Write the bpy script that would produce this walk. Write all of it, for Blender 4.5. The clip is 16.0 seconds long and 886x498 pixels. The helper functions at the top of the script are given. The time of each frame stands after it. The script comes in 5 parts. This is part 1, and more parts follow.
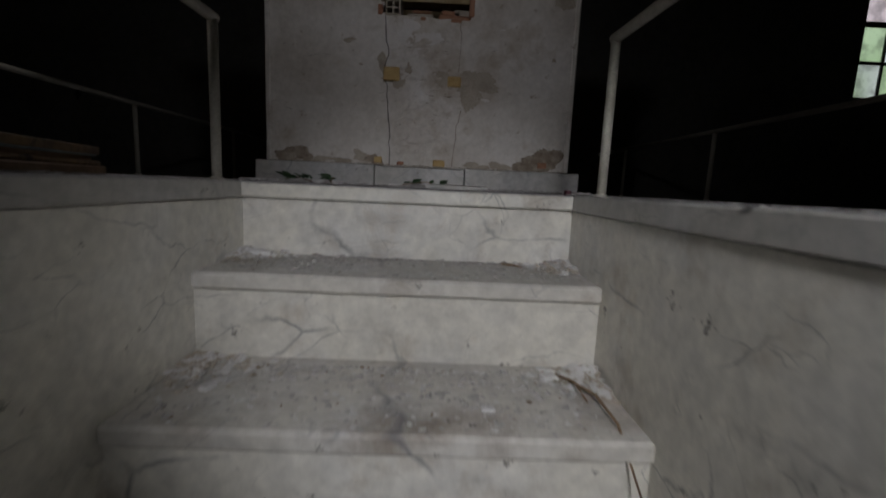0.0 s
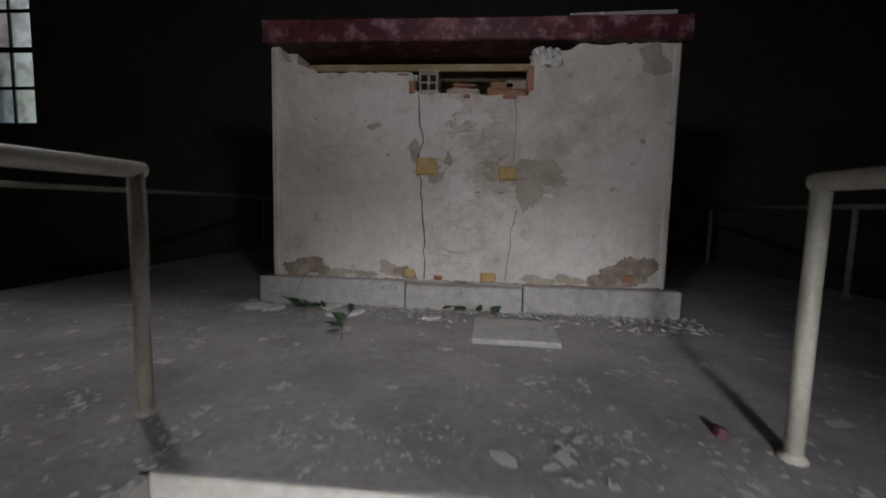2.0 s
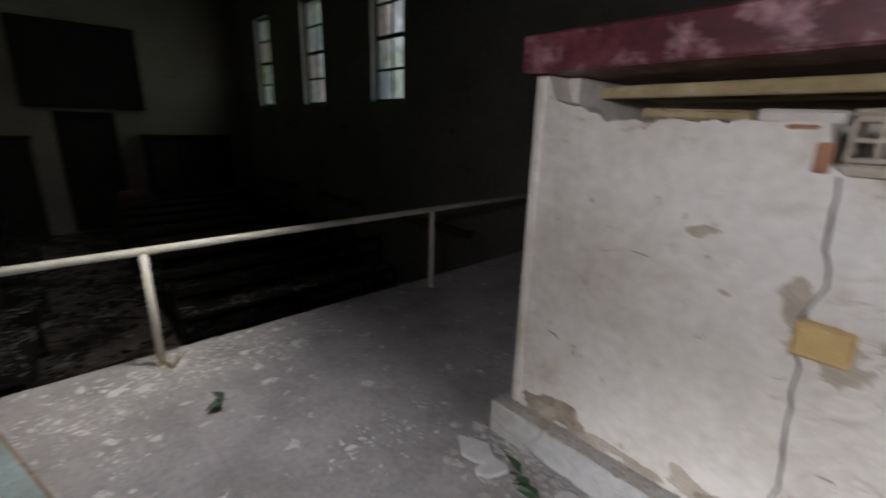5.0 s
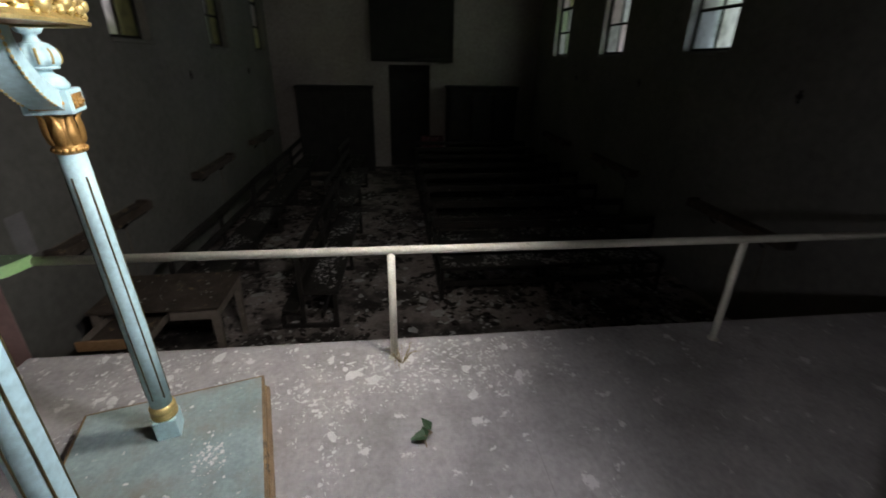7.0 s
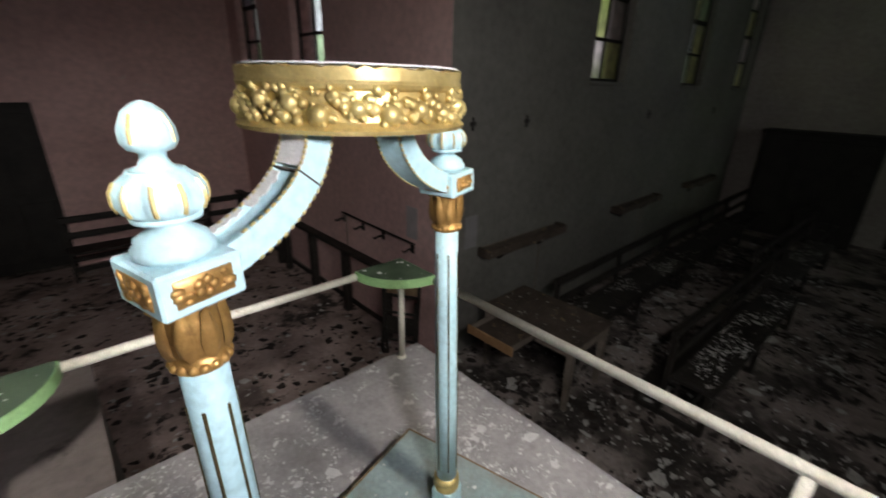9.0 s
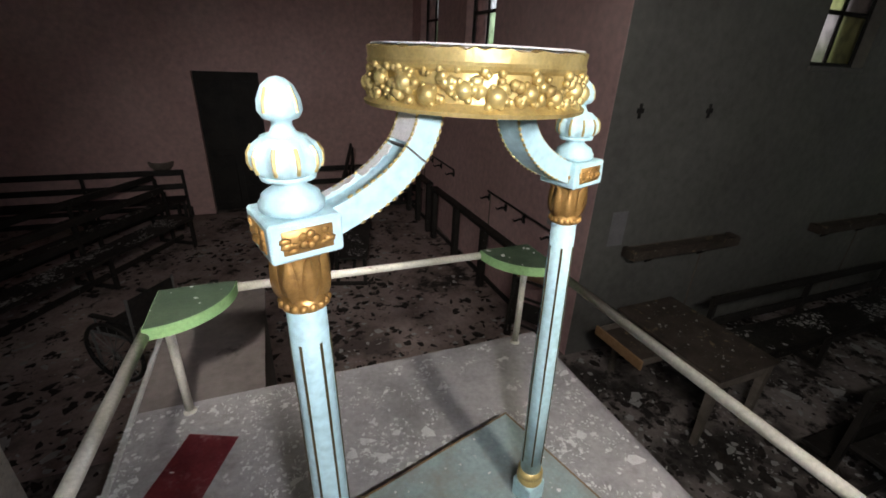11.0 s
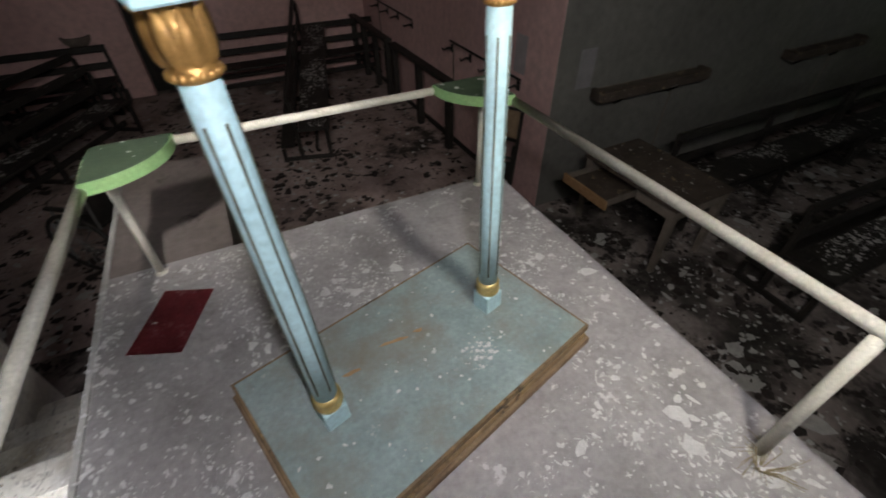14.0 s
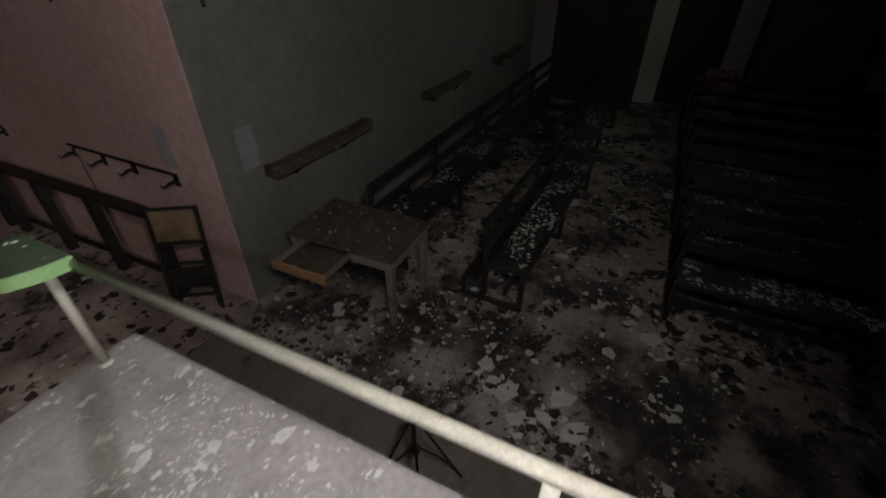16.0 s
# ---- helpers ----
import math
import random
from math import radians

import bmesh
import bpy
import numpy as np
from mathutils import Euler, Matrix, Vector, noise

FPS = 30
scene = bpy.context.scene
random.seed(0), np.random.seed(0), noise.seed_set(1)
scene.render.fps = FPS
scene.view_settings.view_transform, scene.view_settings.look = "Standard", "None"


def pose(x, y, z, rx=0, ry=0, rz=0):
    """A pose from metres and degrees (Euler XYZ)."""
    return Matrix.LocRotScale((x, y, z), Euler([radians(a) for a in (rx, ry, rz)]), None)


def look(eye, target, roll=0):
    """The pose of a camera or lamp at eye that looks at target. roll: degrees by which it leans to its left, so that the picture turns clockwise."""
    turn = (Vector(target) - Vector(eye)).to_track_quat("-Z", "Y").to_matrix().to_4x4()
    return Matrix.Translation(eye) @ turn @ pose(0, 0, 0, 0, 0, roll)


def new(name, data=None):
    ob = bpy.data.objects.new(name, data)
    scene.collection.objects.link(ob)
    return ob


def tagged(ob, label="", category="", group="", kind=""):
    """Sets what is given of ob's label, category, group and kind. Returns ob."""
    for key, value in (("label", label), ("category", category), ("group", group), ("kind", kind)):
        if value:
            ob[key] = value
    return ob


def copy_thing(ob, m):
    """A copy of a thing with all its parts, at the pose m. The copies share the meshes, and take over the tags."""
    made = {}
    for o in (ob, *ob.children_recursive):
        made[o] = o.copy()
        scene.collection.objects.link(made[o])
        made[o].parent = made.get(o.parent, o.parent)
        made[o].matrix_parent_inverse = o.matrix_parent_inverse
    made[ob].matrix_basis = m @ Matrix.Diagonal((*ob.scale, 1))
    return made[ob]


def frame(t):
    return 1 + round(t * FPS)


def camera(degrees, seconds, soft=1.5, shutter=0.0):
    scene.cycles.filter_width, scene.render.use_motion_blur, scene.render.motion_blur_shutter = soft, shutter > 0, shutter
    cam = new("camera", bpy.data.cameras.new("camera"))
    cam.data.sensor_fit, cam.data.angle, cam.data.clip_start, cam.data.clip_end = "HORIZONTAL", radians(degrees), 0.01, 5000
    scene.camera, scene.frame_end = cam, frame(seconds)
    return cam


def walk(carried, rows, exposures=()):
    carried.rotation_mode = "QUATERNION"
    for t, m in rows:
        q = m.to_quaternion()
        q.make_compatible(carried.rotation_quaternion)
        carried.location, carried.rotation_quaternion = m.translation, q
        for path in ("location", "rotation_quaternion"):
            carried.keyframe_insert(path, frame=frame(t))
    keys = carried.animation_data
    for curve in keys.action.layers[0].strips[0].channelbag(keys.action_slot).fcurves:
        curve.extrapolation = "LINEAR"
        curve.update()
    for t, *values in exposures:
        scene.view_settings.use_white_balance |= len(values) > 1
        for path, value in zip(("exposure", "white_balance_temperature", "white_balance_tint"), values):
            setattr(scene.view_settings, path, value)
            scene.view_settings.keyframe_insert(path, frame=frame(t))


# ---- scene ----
cam = camera(92.4, 16.0, 1.7, 0.5)
PATH = [
    (0, (0.082, -1.277, 0.011), (0.122, 0.702, -0.277), 2.6),
    (0.5, (0.068, -1.104, 0.112), (0.111, 0.883, -0.111), 1.8),
    (1, (0.051, -0.962, 0.23), (0.078, 1.021, -0.023), 1.3),
    (1.5, (0.056, -0.79, 0.344), (-0.008, 1.196, 0.119), 1.6),
    (2, (0.047, -0.643, 0.448), (-0.129, 1.341, 0.257), 1.4),
    (2.5, (0.027, -0.463, 0.551), (-0.122, 1.521, 0.349), 0.8),
    (3, (0.034, -0.299, 0.639), (-0.206, 1.67, 0.384), 0.6),
    (3.5, (0.043, -0.141, 0.767), (-0.522, 1.74, 0.388), 0.3),
    (4, (-0.004, -0.001, 0.82), (-0.832, 1.772, 0.407), 0.9),
    (4.5, (-0.084, 0.115, 0.956), (-1.147, 1.718, 0.41), 2.0),
    (5, (-0.16, 0.216, 1.012), (-1.569, 1.521, 0.454), 1.5),
    (5.2, (-0.182, 0.251, 1.051), (-1.746, 1.357, 0.474), 1.7),
    (7.3, (-0.69, 0.49, 1.184), (-2.511, 0.505, 0.356), 2.2),
    (7.5, (-0.74, 0.515, 1.189), (-2.546, 0.335, 0.349), 3.0),
    (8, (-0.839, 0.513, 1.206), (-2.515, -0.204, 0.382), 1.2),
    (8.5, (-0.958, 0.45, 1.243), (-2.448, -0.638, 0.47), 0.6),
    (9, (-1.046, 0.387, 1.28), (-2.311, -0.984, 0.557), 1.5),
    (9.2, (-1.062, 0.382, 1.29), (-2.212, -1.087, 0.571), 1.7),
    (11.3, (-1.105, 0.43, 1.283), (-1.772, -1.254, 0.434), 2.4),
    (11.5, (-1.097, 0.434, 1.267), (-1.753, -1.228, 0.368), 2.2),
    (12, (-1.088, 0.445, 1.23), (-1.707, -1.144, 0.185), 1.8),
    (12.5, (-1.087, 0.461, 1.202), (-1.691, -1.069, 0.065), 1.0),
    (13, (-1.089, 0.483, 1.17), (-1.665, -0.954, -0.097), 0.5),
    (13.5, (-1.111, 0.503, 1.162), (-1.7, -0.895, -0.142), 0.1),
    (14, (-1.156, 0.512, 1.157), (-1.818, -0.848, -0.152), -0.5),
    (14.5, (-1.273, 0.464, 1.157), (-2.221, -0.737, -0.13), 0.4),
    (15, (-1.435, 0.42, 1.175), (-2.702, -0.468, -0.092), 0.8),
    (15.5, (-1.567, 0.408, 1.181), (-2.992, -0.324, -0.016), 0.9),
    (16, (-1.734, 0.419, 1.171), (-3.22, -0.291, 0.037), 0.4),
]
EXPOSURES = [(0.0, -2.8), (0.5, -2.7), (1.0, -2.5), (1.5, -2.15), (2.0, -1.65), (3.0, -0.92), (3.5, -0.62), (5.2, -0.4), (7.3, -0.05), (9.0, 0.0), (13.5, 0.0), (14.5, -0.3), (15.2, -0.35), (16.0, -0.05)]
walk(cam, [(t, look(eye, target, roll)) for t, eye, target, roll in PATH], EXPOSURES)

# ---- light: dim daylight through the stained windows, and fixed stand-ins for the carried lamp ----
SUN_EL, SUN_ROT = radians(38), radians(200)
world = bpy.data.worlds.new("sky")
scene.world = world
world.use_nodes = True
sky = world.node_tree.nodes.new("ShaderNodeTexSky")
sky.sky_type, sky.sun_disc, sky.sun_elevation, sky.sun_rotation = "NISHITA", False, SUN_EL, SUN_ROT
world.node_tree.links.new(sky.outputs[0], world.node_tree.nodes["Background"].inputs[0])
world.node_tree.nodes["Background"].inputs[1].default_value = 0.12
sun = new("sun", bpy.data.lights.new("sun", "SUN"))
sun.data.energy, sun.data.angle, sun.data.color = 1.0, radians(10), (1.0, 0.96, 0.9)
sun.matrix_world = look((0, 40, 40), (0, 0, 0))


def standin_spot(eye, target, watts, spread, soft, tint=(0.98, 0.96, 1.0)):
    """A wide fixed spot, added as a stand-in for the lamp carried along the walk."""
    ob = new("carried_lamp_standin", bpy.data.lights.new("carried_lamp_standin", "SPOT"))
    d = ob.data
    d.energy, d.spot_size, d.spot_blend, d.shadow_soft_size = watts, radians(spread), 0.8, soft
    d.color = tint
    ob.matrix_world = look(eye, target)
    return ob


# None of these five stands in the place; each is added to brighten one stretch.
standin_spot((0.26, -2.10, 0.62), (0.20, -0.40, -0.10), 450.0, 50, 0.10, (0.96, 0.96, 1.0))
standin_spot((0.02, -0.14, 1.20), (-0.06, 1.25, 0.74), 56.0, 118, 0.06)
standin_spot((-1.22, 0.66, 1.38), (-1.62, -0.50, 0.1), 51.0, 144, 0.04)
standin_spot((-1.75, 0.75, 1.72), (-4.4, -1.9, -0.6), 92.0, 126, 0.05, (1.0, 0.95, 0.86))
standin_spot((-0.78, 0.36, 1.62), (-1.4, -5.4, -1.1), 172.0, 62, 0.05, (1.0, 0.95, 0.90))


# ---- materials ----
def material(name, ramp, scale=4.0, detail=8.0, rough=0.7, metal=0.0, bump=0.15, bump_scale=60.0, stain=None, stain2=None, spec=0.4, vary=0.0, stretch=(1, 1, 1), coords="world", grain=0.8):
    """Colour from two scales of noise, with optional stains (colour, scale, low, high), roughness break-up and fine relief."""
    m = bpy.data.materials.new(name)
    m.use_nodes = True
    nt = m.node_tree
    n, li = nt.nodes, nt.links
    b = n["Principled BSDF"]
    if coords == "world":
        src = n.new("ShaderNodeNewGeometry").outputs["Position"]
    else:
        src = n.new("ShaderNodeTexCoord").outputs["Object"]
    mp = n.new("ShaderNodeMapping")
    mp.inputs["Scale"].default_value = stretch
    li.new(src, mp.inputs["Vector"])
    vec = mp.outputs[0]

    def noise_at(s, d, rg=0.6):
        t = n.new("ShaderNodeTexNoise")
        t.inputs["Scale"].default_value, t.inputs["Detail"].default_value, t.inputs["Roughness"].default_value = s, d, rg
        li.new(vec, t.inputs["Vector"])
        return t.outputs["Fac"]

    def ramp_of(fac, stops):
        r = n.new("ShaderNodeValToRGB")
        e = r.color_ramp.elements
        while len(e) < len(stops):
            e.new(0.5)
        for k, (p, c) in enumerate(stops):
            e[k].position = p
            e[k].color = (*c, 1) if len(c) == 3 else c
        li.new(fac, r.inputs[0])
        return r.outputs[0]

    col = ramp_of(noise_at(scale, detail), ramp)
    fine = ramp_of(noise_at(scale * 14, 4), [(0.3, (0.78, 0.78, 0.78)), (0.7, (1.12, 1.12, 1.12))])
    mul = n.new("ShaderNodeMix")
    mul.data_type, mul.blend_type = "RGBA", "MULTIPLY"
    mul.inputs[0].default_value = grain
    li.new(col, mul.inputs[6])
    li.new(fine, mul.inputs[7])
    col = mul.outputs[2]
    for k, st in enumerate((stain, stain2)):
        if st:
            c, s, lo, hi = st
            f = ramp_of(noise_at(s, 10, 0.68), [(lo, (0, 0, 0)), (hi, (1, 1, 1))])
            mx = n.new("ShaderNodeMix")
            mx.data_type = "RGBA"
            li.new(f, mx.inputs[0])
            li.new(col, mx.inputs[6])
            mx.inputs[7].default_value = (*c, 1)
            col = mx.outputs[2]
    if vary:
        oi = n.new("ShaderNodeObjectInfo")
        hs = n.new("ShaderNodeHueSaturation")
        mr = n.new("ShaderNodeMapRange")
        mr.inputs[3].default_value, mr.inputs[4].default_value = 1 - vary, 1 + vary
        li.new(oi.outputs["Random"], mr.inputs[0])
        li.new(mr.outputs[0], hs.inputs["Value"])
        li.new(col, hs.inputs["Color"])
        col = hs.outputs[0]
    li.new(col, b.inputs["Base Color"])
    rr = n.new("ShaderNodeMapRange")
    rr.inputs[3].default_value, rr.inputs[4].default_value = max(0.05, rough - 0.15), min(1, rough + 0.15)
    li.new(noise_at(scale * 5, 4), rr.inputs[0])
    li.new(rr.outputs[0], b.inputs["Roughness"])
    b.inputs["Metallic"].default_value = metal
    b.inputs["Specular IOR Level"].default_value = spec
    if bump:
        bp = n.new("ShaderNodeBump")
        bp.inputs["Strength"].default_value, bp.inputs["Distance"].default_value = bump, 0.01
        li.new(noise_at(bump_scale, 6), bp.inputs["Height"])
        li.new(bp.outputs[0], b.inputs["Normal"])
    return m


def veined(name, base, vein, dirt, rough=0.35, vary=0.06, grime=(0.56, 0.82), flecks=(0.10, 0.085, 0.07)):
    """Marble: pale ground, sparse warped grey veins, yellowed clouds, grime and small dark flecks."""
    m = material(name, [(0.25, tuple(c * 0.72 for c in base)), (0.45, tuple(c * f for c, f in zip(base, (0.97, 0.945, 0.88)))), (0.65, base)], 2.2, 9, rough, bump=0.08, stain=(dirt, 4.0, *grime), stain2=(flecks, 15.0, 0.635, 0.69), vary=vary)
    nt = m.node_tree
    n, li = nt.nodes, nt.links
    b = n["Principled BSDF"]
    col = b.inputs["Base Color"].links[0].from_socket
    pos = n.new("ShaderNodeNewGeometry").outputs["Position"]

    def cloud(s, d):
        t = n.new("ShaderNodeTexNoise")
        t.inputs["Scale"].default_value, t.inputs["Detail"].default_value = s, d
        li.new(pos, t.inputs["Vector"])
        return t
    warp = cloud(2.6, 9).outputs["Color"]
    for size, width, force, lo, hi in ((1.35, 0.015, 0.78, 0.49, 0.62), (3.3, 0.012, 0.55, 0.51, 0.62), (5.6, 0.012, 0.40, 0.52, 0.62), (1.9, 0.11, 0.22, 0.44, 0.66)):
        add = n.new("ShaderNodeVectorMath")
        add.operation = "MULTIPLY_ADD"
        add.inputs[1].default_value = (0.30, 0.30, 0.45)
        li.new(warp, add.inputs[0])
        skew = n.new("ShaderNodeMapping")
        skew.inputs["Rotation"].default_value, skew.inputs["Scale"].default_value = (0.5 + size, 0.7, 0.4), (1.0, 0.40, 1.7)
        li.new(pos, skew.inputs["Vector"])
        li.new(skew.outputs[0], add.inputs[2])
        vor = n.new("ShaderNodeTexVoronoi")
        vor.feature = "DISTANCE_TO_EDGE"
        vor.inputs["Scale"].default_value = size
        li.new(add.outputs[0], vor.inputs["Vector"])
        r = n.new("ShaderNodeValToRGB")
        r.color_ramp.elements[0].position, r.color_ramp.elements[0].color = 0.0, (force, force, force, 1)
        r.color_ramp.elements[1].position, r.color_ramp.elements[1].color = width, (0, 0, 0, 1)
        li.new(vor.outputs["Distance"], r.inputs[0])
        gate = n.new("ShaderNodeMapRange")
        gate.inputs[1].default_value, gate.inputs[2].default_value = lo, hi
        li.new(cloud(2.3 + size, 6).outputs["Fac"], gate.inputs[0])
        mu = n.new("ShaderNodeMath")
        mu.operation = "MULTIPLY"
        li.new(r.outputs[0], mu.inputs[0])
        li.new(gate.outputs[0], mu.inputs[1])
        mx = n.new("ShaderNodeMix")
        mx.data_type = "RGBA"
        li.new(mu.outputs[0], mx.inputs[0])
        li.new(col, mx.inputs[6])
        mx.inputs[7].default_value = (*vein, 1)
        col = mx.outputs[2]
    li.new(mx.outputs[2], b.inputs["Base Color"])
    return m


def glass(name, tint, rough=0.35):
    m = bpy.data.materials.new(name)
    m.use_nodes = True
    n, li = m.node_tree.nodes, m.node_tree.links
    b = n["Principled BSDF"]
    t = n.new("ShaderNodeTexNoise")
    t.inputs["Scale"].default_value = 9
    li.new(n.new("ShaderNodeNewGeometry").outputs["Position"], t.inputs["Vector"])
    r = n.new("ShaderNodeValToRGB")
    r.color_ramp.elements[0].position, r.color_ramp.elements[0].color = 0.35, (*[c * 0.55 for c in tint], 1)
    r.color_ramp.elements[1].position, r.color_ramp.elements[1].color = 0.6, (*tint, 1)
    li.new(t.outputs["Fac"], r.inputs[0])
    li.new(r.outputs[0], b.inputs["Base Color"])
    b.inputs["Transmission Weight"].default_value = 1.0
    b.inputs["Roughness"].default_value = rough
    b.inputs["IOR"].default_value = 1.1
    return m


MARBLE = veined("stair_marble", (0.745, 0.738, 0.712), (0.14, 0.147, 0.155), (0.38, 0.315, 0.235), grime=(0.54, 0.76))
MARBLE_TREAD = veined("dusty_tread_marble", (0.66, 0.65, 0.635), (0.17, 0.17, 0.18), (0.33, 0.28, 0.23), 0.7, 0.06, (0.52, 0.70))
MARBLE_GREY = veined("grey_marble", (0.46, 0.46, 0.46), (0.16, 0.17, 0.18), (0.22, 0.20, 0.17))
SLAB = material("dusty_floor_slab", [(0.25, (0.23, 0.215, 0.21)), (0.45, (0.345, 0.325, 0.325)), (0.6, (0.44, 0.415, 0.415)), (0.78, (0.52, 0.50, 0.495))], 3.2, 12, 0.75, bump=0.25, bump_scale=40,
                stain=((0.19, 0.165, 0.15), 3.2, 0.56, 0.78), stain2=((0.62, 0.60, 0.595), 10.0, 0.606, 0.622))
PLASTER = material("altar_plaster", [(0.25, (0.47, 0.43, 0.38)), (0.42, (0.60, 0.565, 0.52)), (0.55, (0.67, 0.64, 0.60)), (0.75, (0.78, 0.76, 0.74))], 2.6, 12, 0.85, bump=0.8, bump_scale=11,
                   stain=((0.41, 0.345, 0.265), 3.6, 0.52, 0.74), stain2=((0.36, 0.30, 0.235), 19.0, 0.61, 0.70), grain=0.45)
PATCH = material("old_render", [(0.3, (0.36, 0.31, 0.25)), (0.7, (0.52, 0.465, 0.395))], 9, 8, 0.95, bump=0.5, bump_scale=50)
DARKPATCH = material("damp_render", [(0.32, (0.16, 0.12, 0.088)), (0.66, (0.43, 0.37, 0.30))], 16, 8, 0.95, bump=0.5, bump_scale=50)
BRICK = material("orange_brick", [(0.3, (0.30, 0.14, 0.085)), (0.7, (0.46, 0.26, 0.17))], 14, 6, 0.95, bump=0.4, bump_scale=70)
YELLOWBRICK = material("yellow_brick", [(0.3, (0.46, 0.31, 0.13)), (0.7, (0.62, 0.45, 0.21))], 14, 6, 0.95, bump=0.4, bump_scale=70)
BEAM = material("stained_concrete", [(0.3, (0.30, 0.225, 0.12)), (0.5, (0.44, 0.35, 0.20)), (0.7, (0.54, 0.48, 0.36))], 6, 8, 0.95, bump=0.4)
CRACK = material("crack_dark", [(0.3, (0.05, 0.045, 0.04)), (0.7, (0.10, 0.09, 0.08))], 10, 3, 1.0)
REDTOP = material("red_mensa_paint", [(0.3, (0.045, 0.010, 0.015)), (0.5, (0.085, 0.017, 0.026)), (0.7, (0.20, 0.06, 0.075))], 7, 11, 0.5, bump=0.2, stain=((0.34, 0.19, 0.215), 13, 0.51, 0.68), stain2=((0.55, 0.46, 0.46), 30, 0.68, 0.73))
RAIL = material("cream_rail_paint", [(0.3, (0.50, 0.475, 0.40)), (0.7, (0.68, 0.66, 0.58))], 8, 6, 0.4, bump=0.06, stain=((0.22, 0.15, 0.09), 26, 0.635, 0.71))
GREEN = material("green_tray_paint", [(0.3, (0.20, 0.36, 0.15)), (0.7, (0.30, 0.48, 0.22))], 6, 6, 0.5, bump=0.06, stain=((0.55, 0.55, 0.50), 22, 0.70, 0.76))
GREENTOP = material("green_cloth", [(0.3, (0.040, 0.066, 0.040)), (0.7, (0.072, 0.105, 0.062))], 8, 6, 0.9, bump=0.15, stain=((0.45, 0.44, 0.40), 18, 0.68, 0.76))
BLUE = material("pale_blue_paint", [(0.25, (0.36, 0.55, 0.60)), (0.7, (0.50, 0.70, 0.74))], 5, 8, 0.5, bump=0.08, bump_scale=80, stain=((0.40, 0.36, 0.28), 11, 0.66, 0.78))
BLUEBASE = material("worn_blue_board", [(0.25, (0.21, 0.275, 0.275)), (0.5, (0.30, 0.375, 0.375)), (0.75, (0.36, 0.44, 0.445))], 4.5, 10, 0.65, bump=0.1,
                    stain=((0.25, 0.235, 0.195), 3.4, 0.48, 0.68), stain2=((0.55, 0.55, 0.54), 14, 0.66, 0.72))
GOLD = material("gilded_paint", [(0.3, (0.42, 0.30, 0.10)), (0.6, (0.70, 0.56, 0.24))], 16, 6, 0.40, metal=0.6, bump=0.15, stain=((0.20, 0.12, 0.045), 12, 0.60, 0.74))
COPPERGOLD = material("tarnished_gilding", [(0.3, (0.26, 0.135, 0.04)), (0.6, (0.50, 0.29, 0.095))], 18, 6, 0.4, metal=0.6, bump=0.2, stain=((0.12, 0.06, 0.025), 22, 0.60, 0.74))
OLDGOLD = material("gold_line", [(0.3, (0.04, 0.033, 0.015)), (0.7, (0.10, 0.075, 0.025))], 20, 4, 0.5, metal=0.4)
BAREWOOD = material("bare_edge_wood", [(0.3, (0.16, 0.10, 0.06)), (0.7, (0.30, 0.21, 0.13))], 10, 8, 0.8, bump=0.3)
PALEWOOD = material("drawer_wood", [(0.3, (0.34, 0.19, 0.09)), (0.7, (0.50, 0.31, 0.17))], 8, 8, 0.7, bump=0.2, stretch=(1, 3, 8))
WOOD = material("dark_pew_wood", [(0.3, (0.010, 0.009, 0.008)), (0.7, (0.032, 0.027, 0.023))], 6, 8, 0.6, bump=0.25, stain=((0.34, 0.33, 0.31), 17, 0.645, 0.69))
TABLETOP = material("dark_brown_wood", [(0.3, (0.04, 0.030, 0.024)), (0.7, (0.11, 0.085, 0.068))], 5, 9, 0.7, bump=0.2, stain=((0.30, 0.22, 0.13), 9, 0.58, 0.68), stain2=((0.42, 0.40, 0.36), 26, 0.64, 0.70))
TABLEWOOD = material("grey_table_wood", [(0.3, (0.13, 0.11, 0.09)), (0.7, (0.24, 0.20, 0.17))], 8, 8, 0.75, bump=0.2, stain=((0.42, 0.40, 0.36), 20, 0.64, 0.72))
DOORWOOD = material("dark_door", [(0.3, (0.012, 0.011, 0.010)), (0.7, (0.028, 0.025, 0.022))], 4, 6, 0.7, bump=0.1)
PINK = material("pink_wall_plaster", [(0.25, (0.56, 0.36, 0.345)), (0.6, (0.68, 0.46, 0.44)), (0.8, (0.72, 0.52, 0.50))], 0.9, 9, 0.9, bump=0.15, bump_scale=30, stain=((0.40, 0.31, 0.28), 1.6, 0.62, 0.85), stain2=((0.60, 0.50, 0.46), 7.0, 0.66, 0.70))
GREY = material("grey_wall_plaster", [(0.25, (0.135, 0.13, 0.12)), (0.6, (0.19, 0.185, 0.17)), (0.8, (0.23, 0.225, 0.21))], 0.9, 9, 0.9, bump=0.15, bump_scale=30, stain=((0.085, 0.08, 0.07), 1.4, 0.60, 0.85), stain2=((0.075, 0.07, 0.062), 6.0, 0.70, 0.74))
PALEWALL = material("end_wall_plaster", [(0.25, (0.30, 0.26, 0.25)), (0.7, (0.42, 0.38, 0.36))], 0.9, 9, 0.9, bump=0.15, bump_scale=30)
CEILING = material("assumed_ceiling", [(0.3, (0.16, 0.15, 0.14)), (0.7, (0.24, 0.23, 0.21))], 1.2, 8, 0.95)
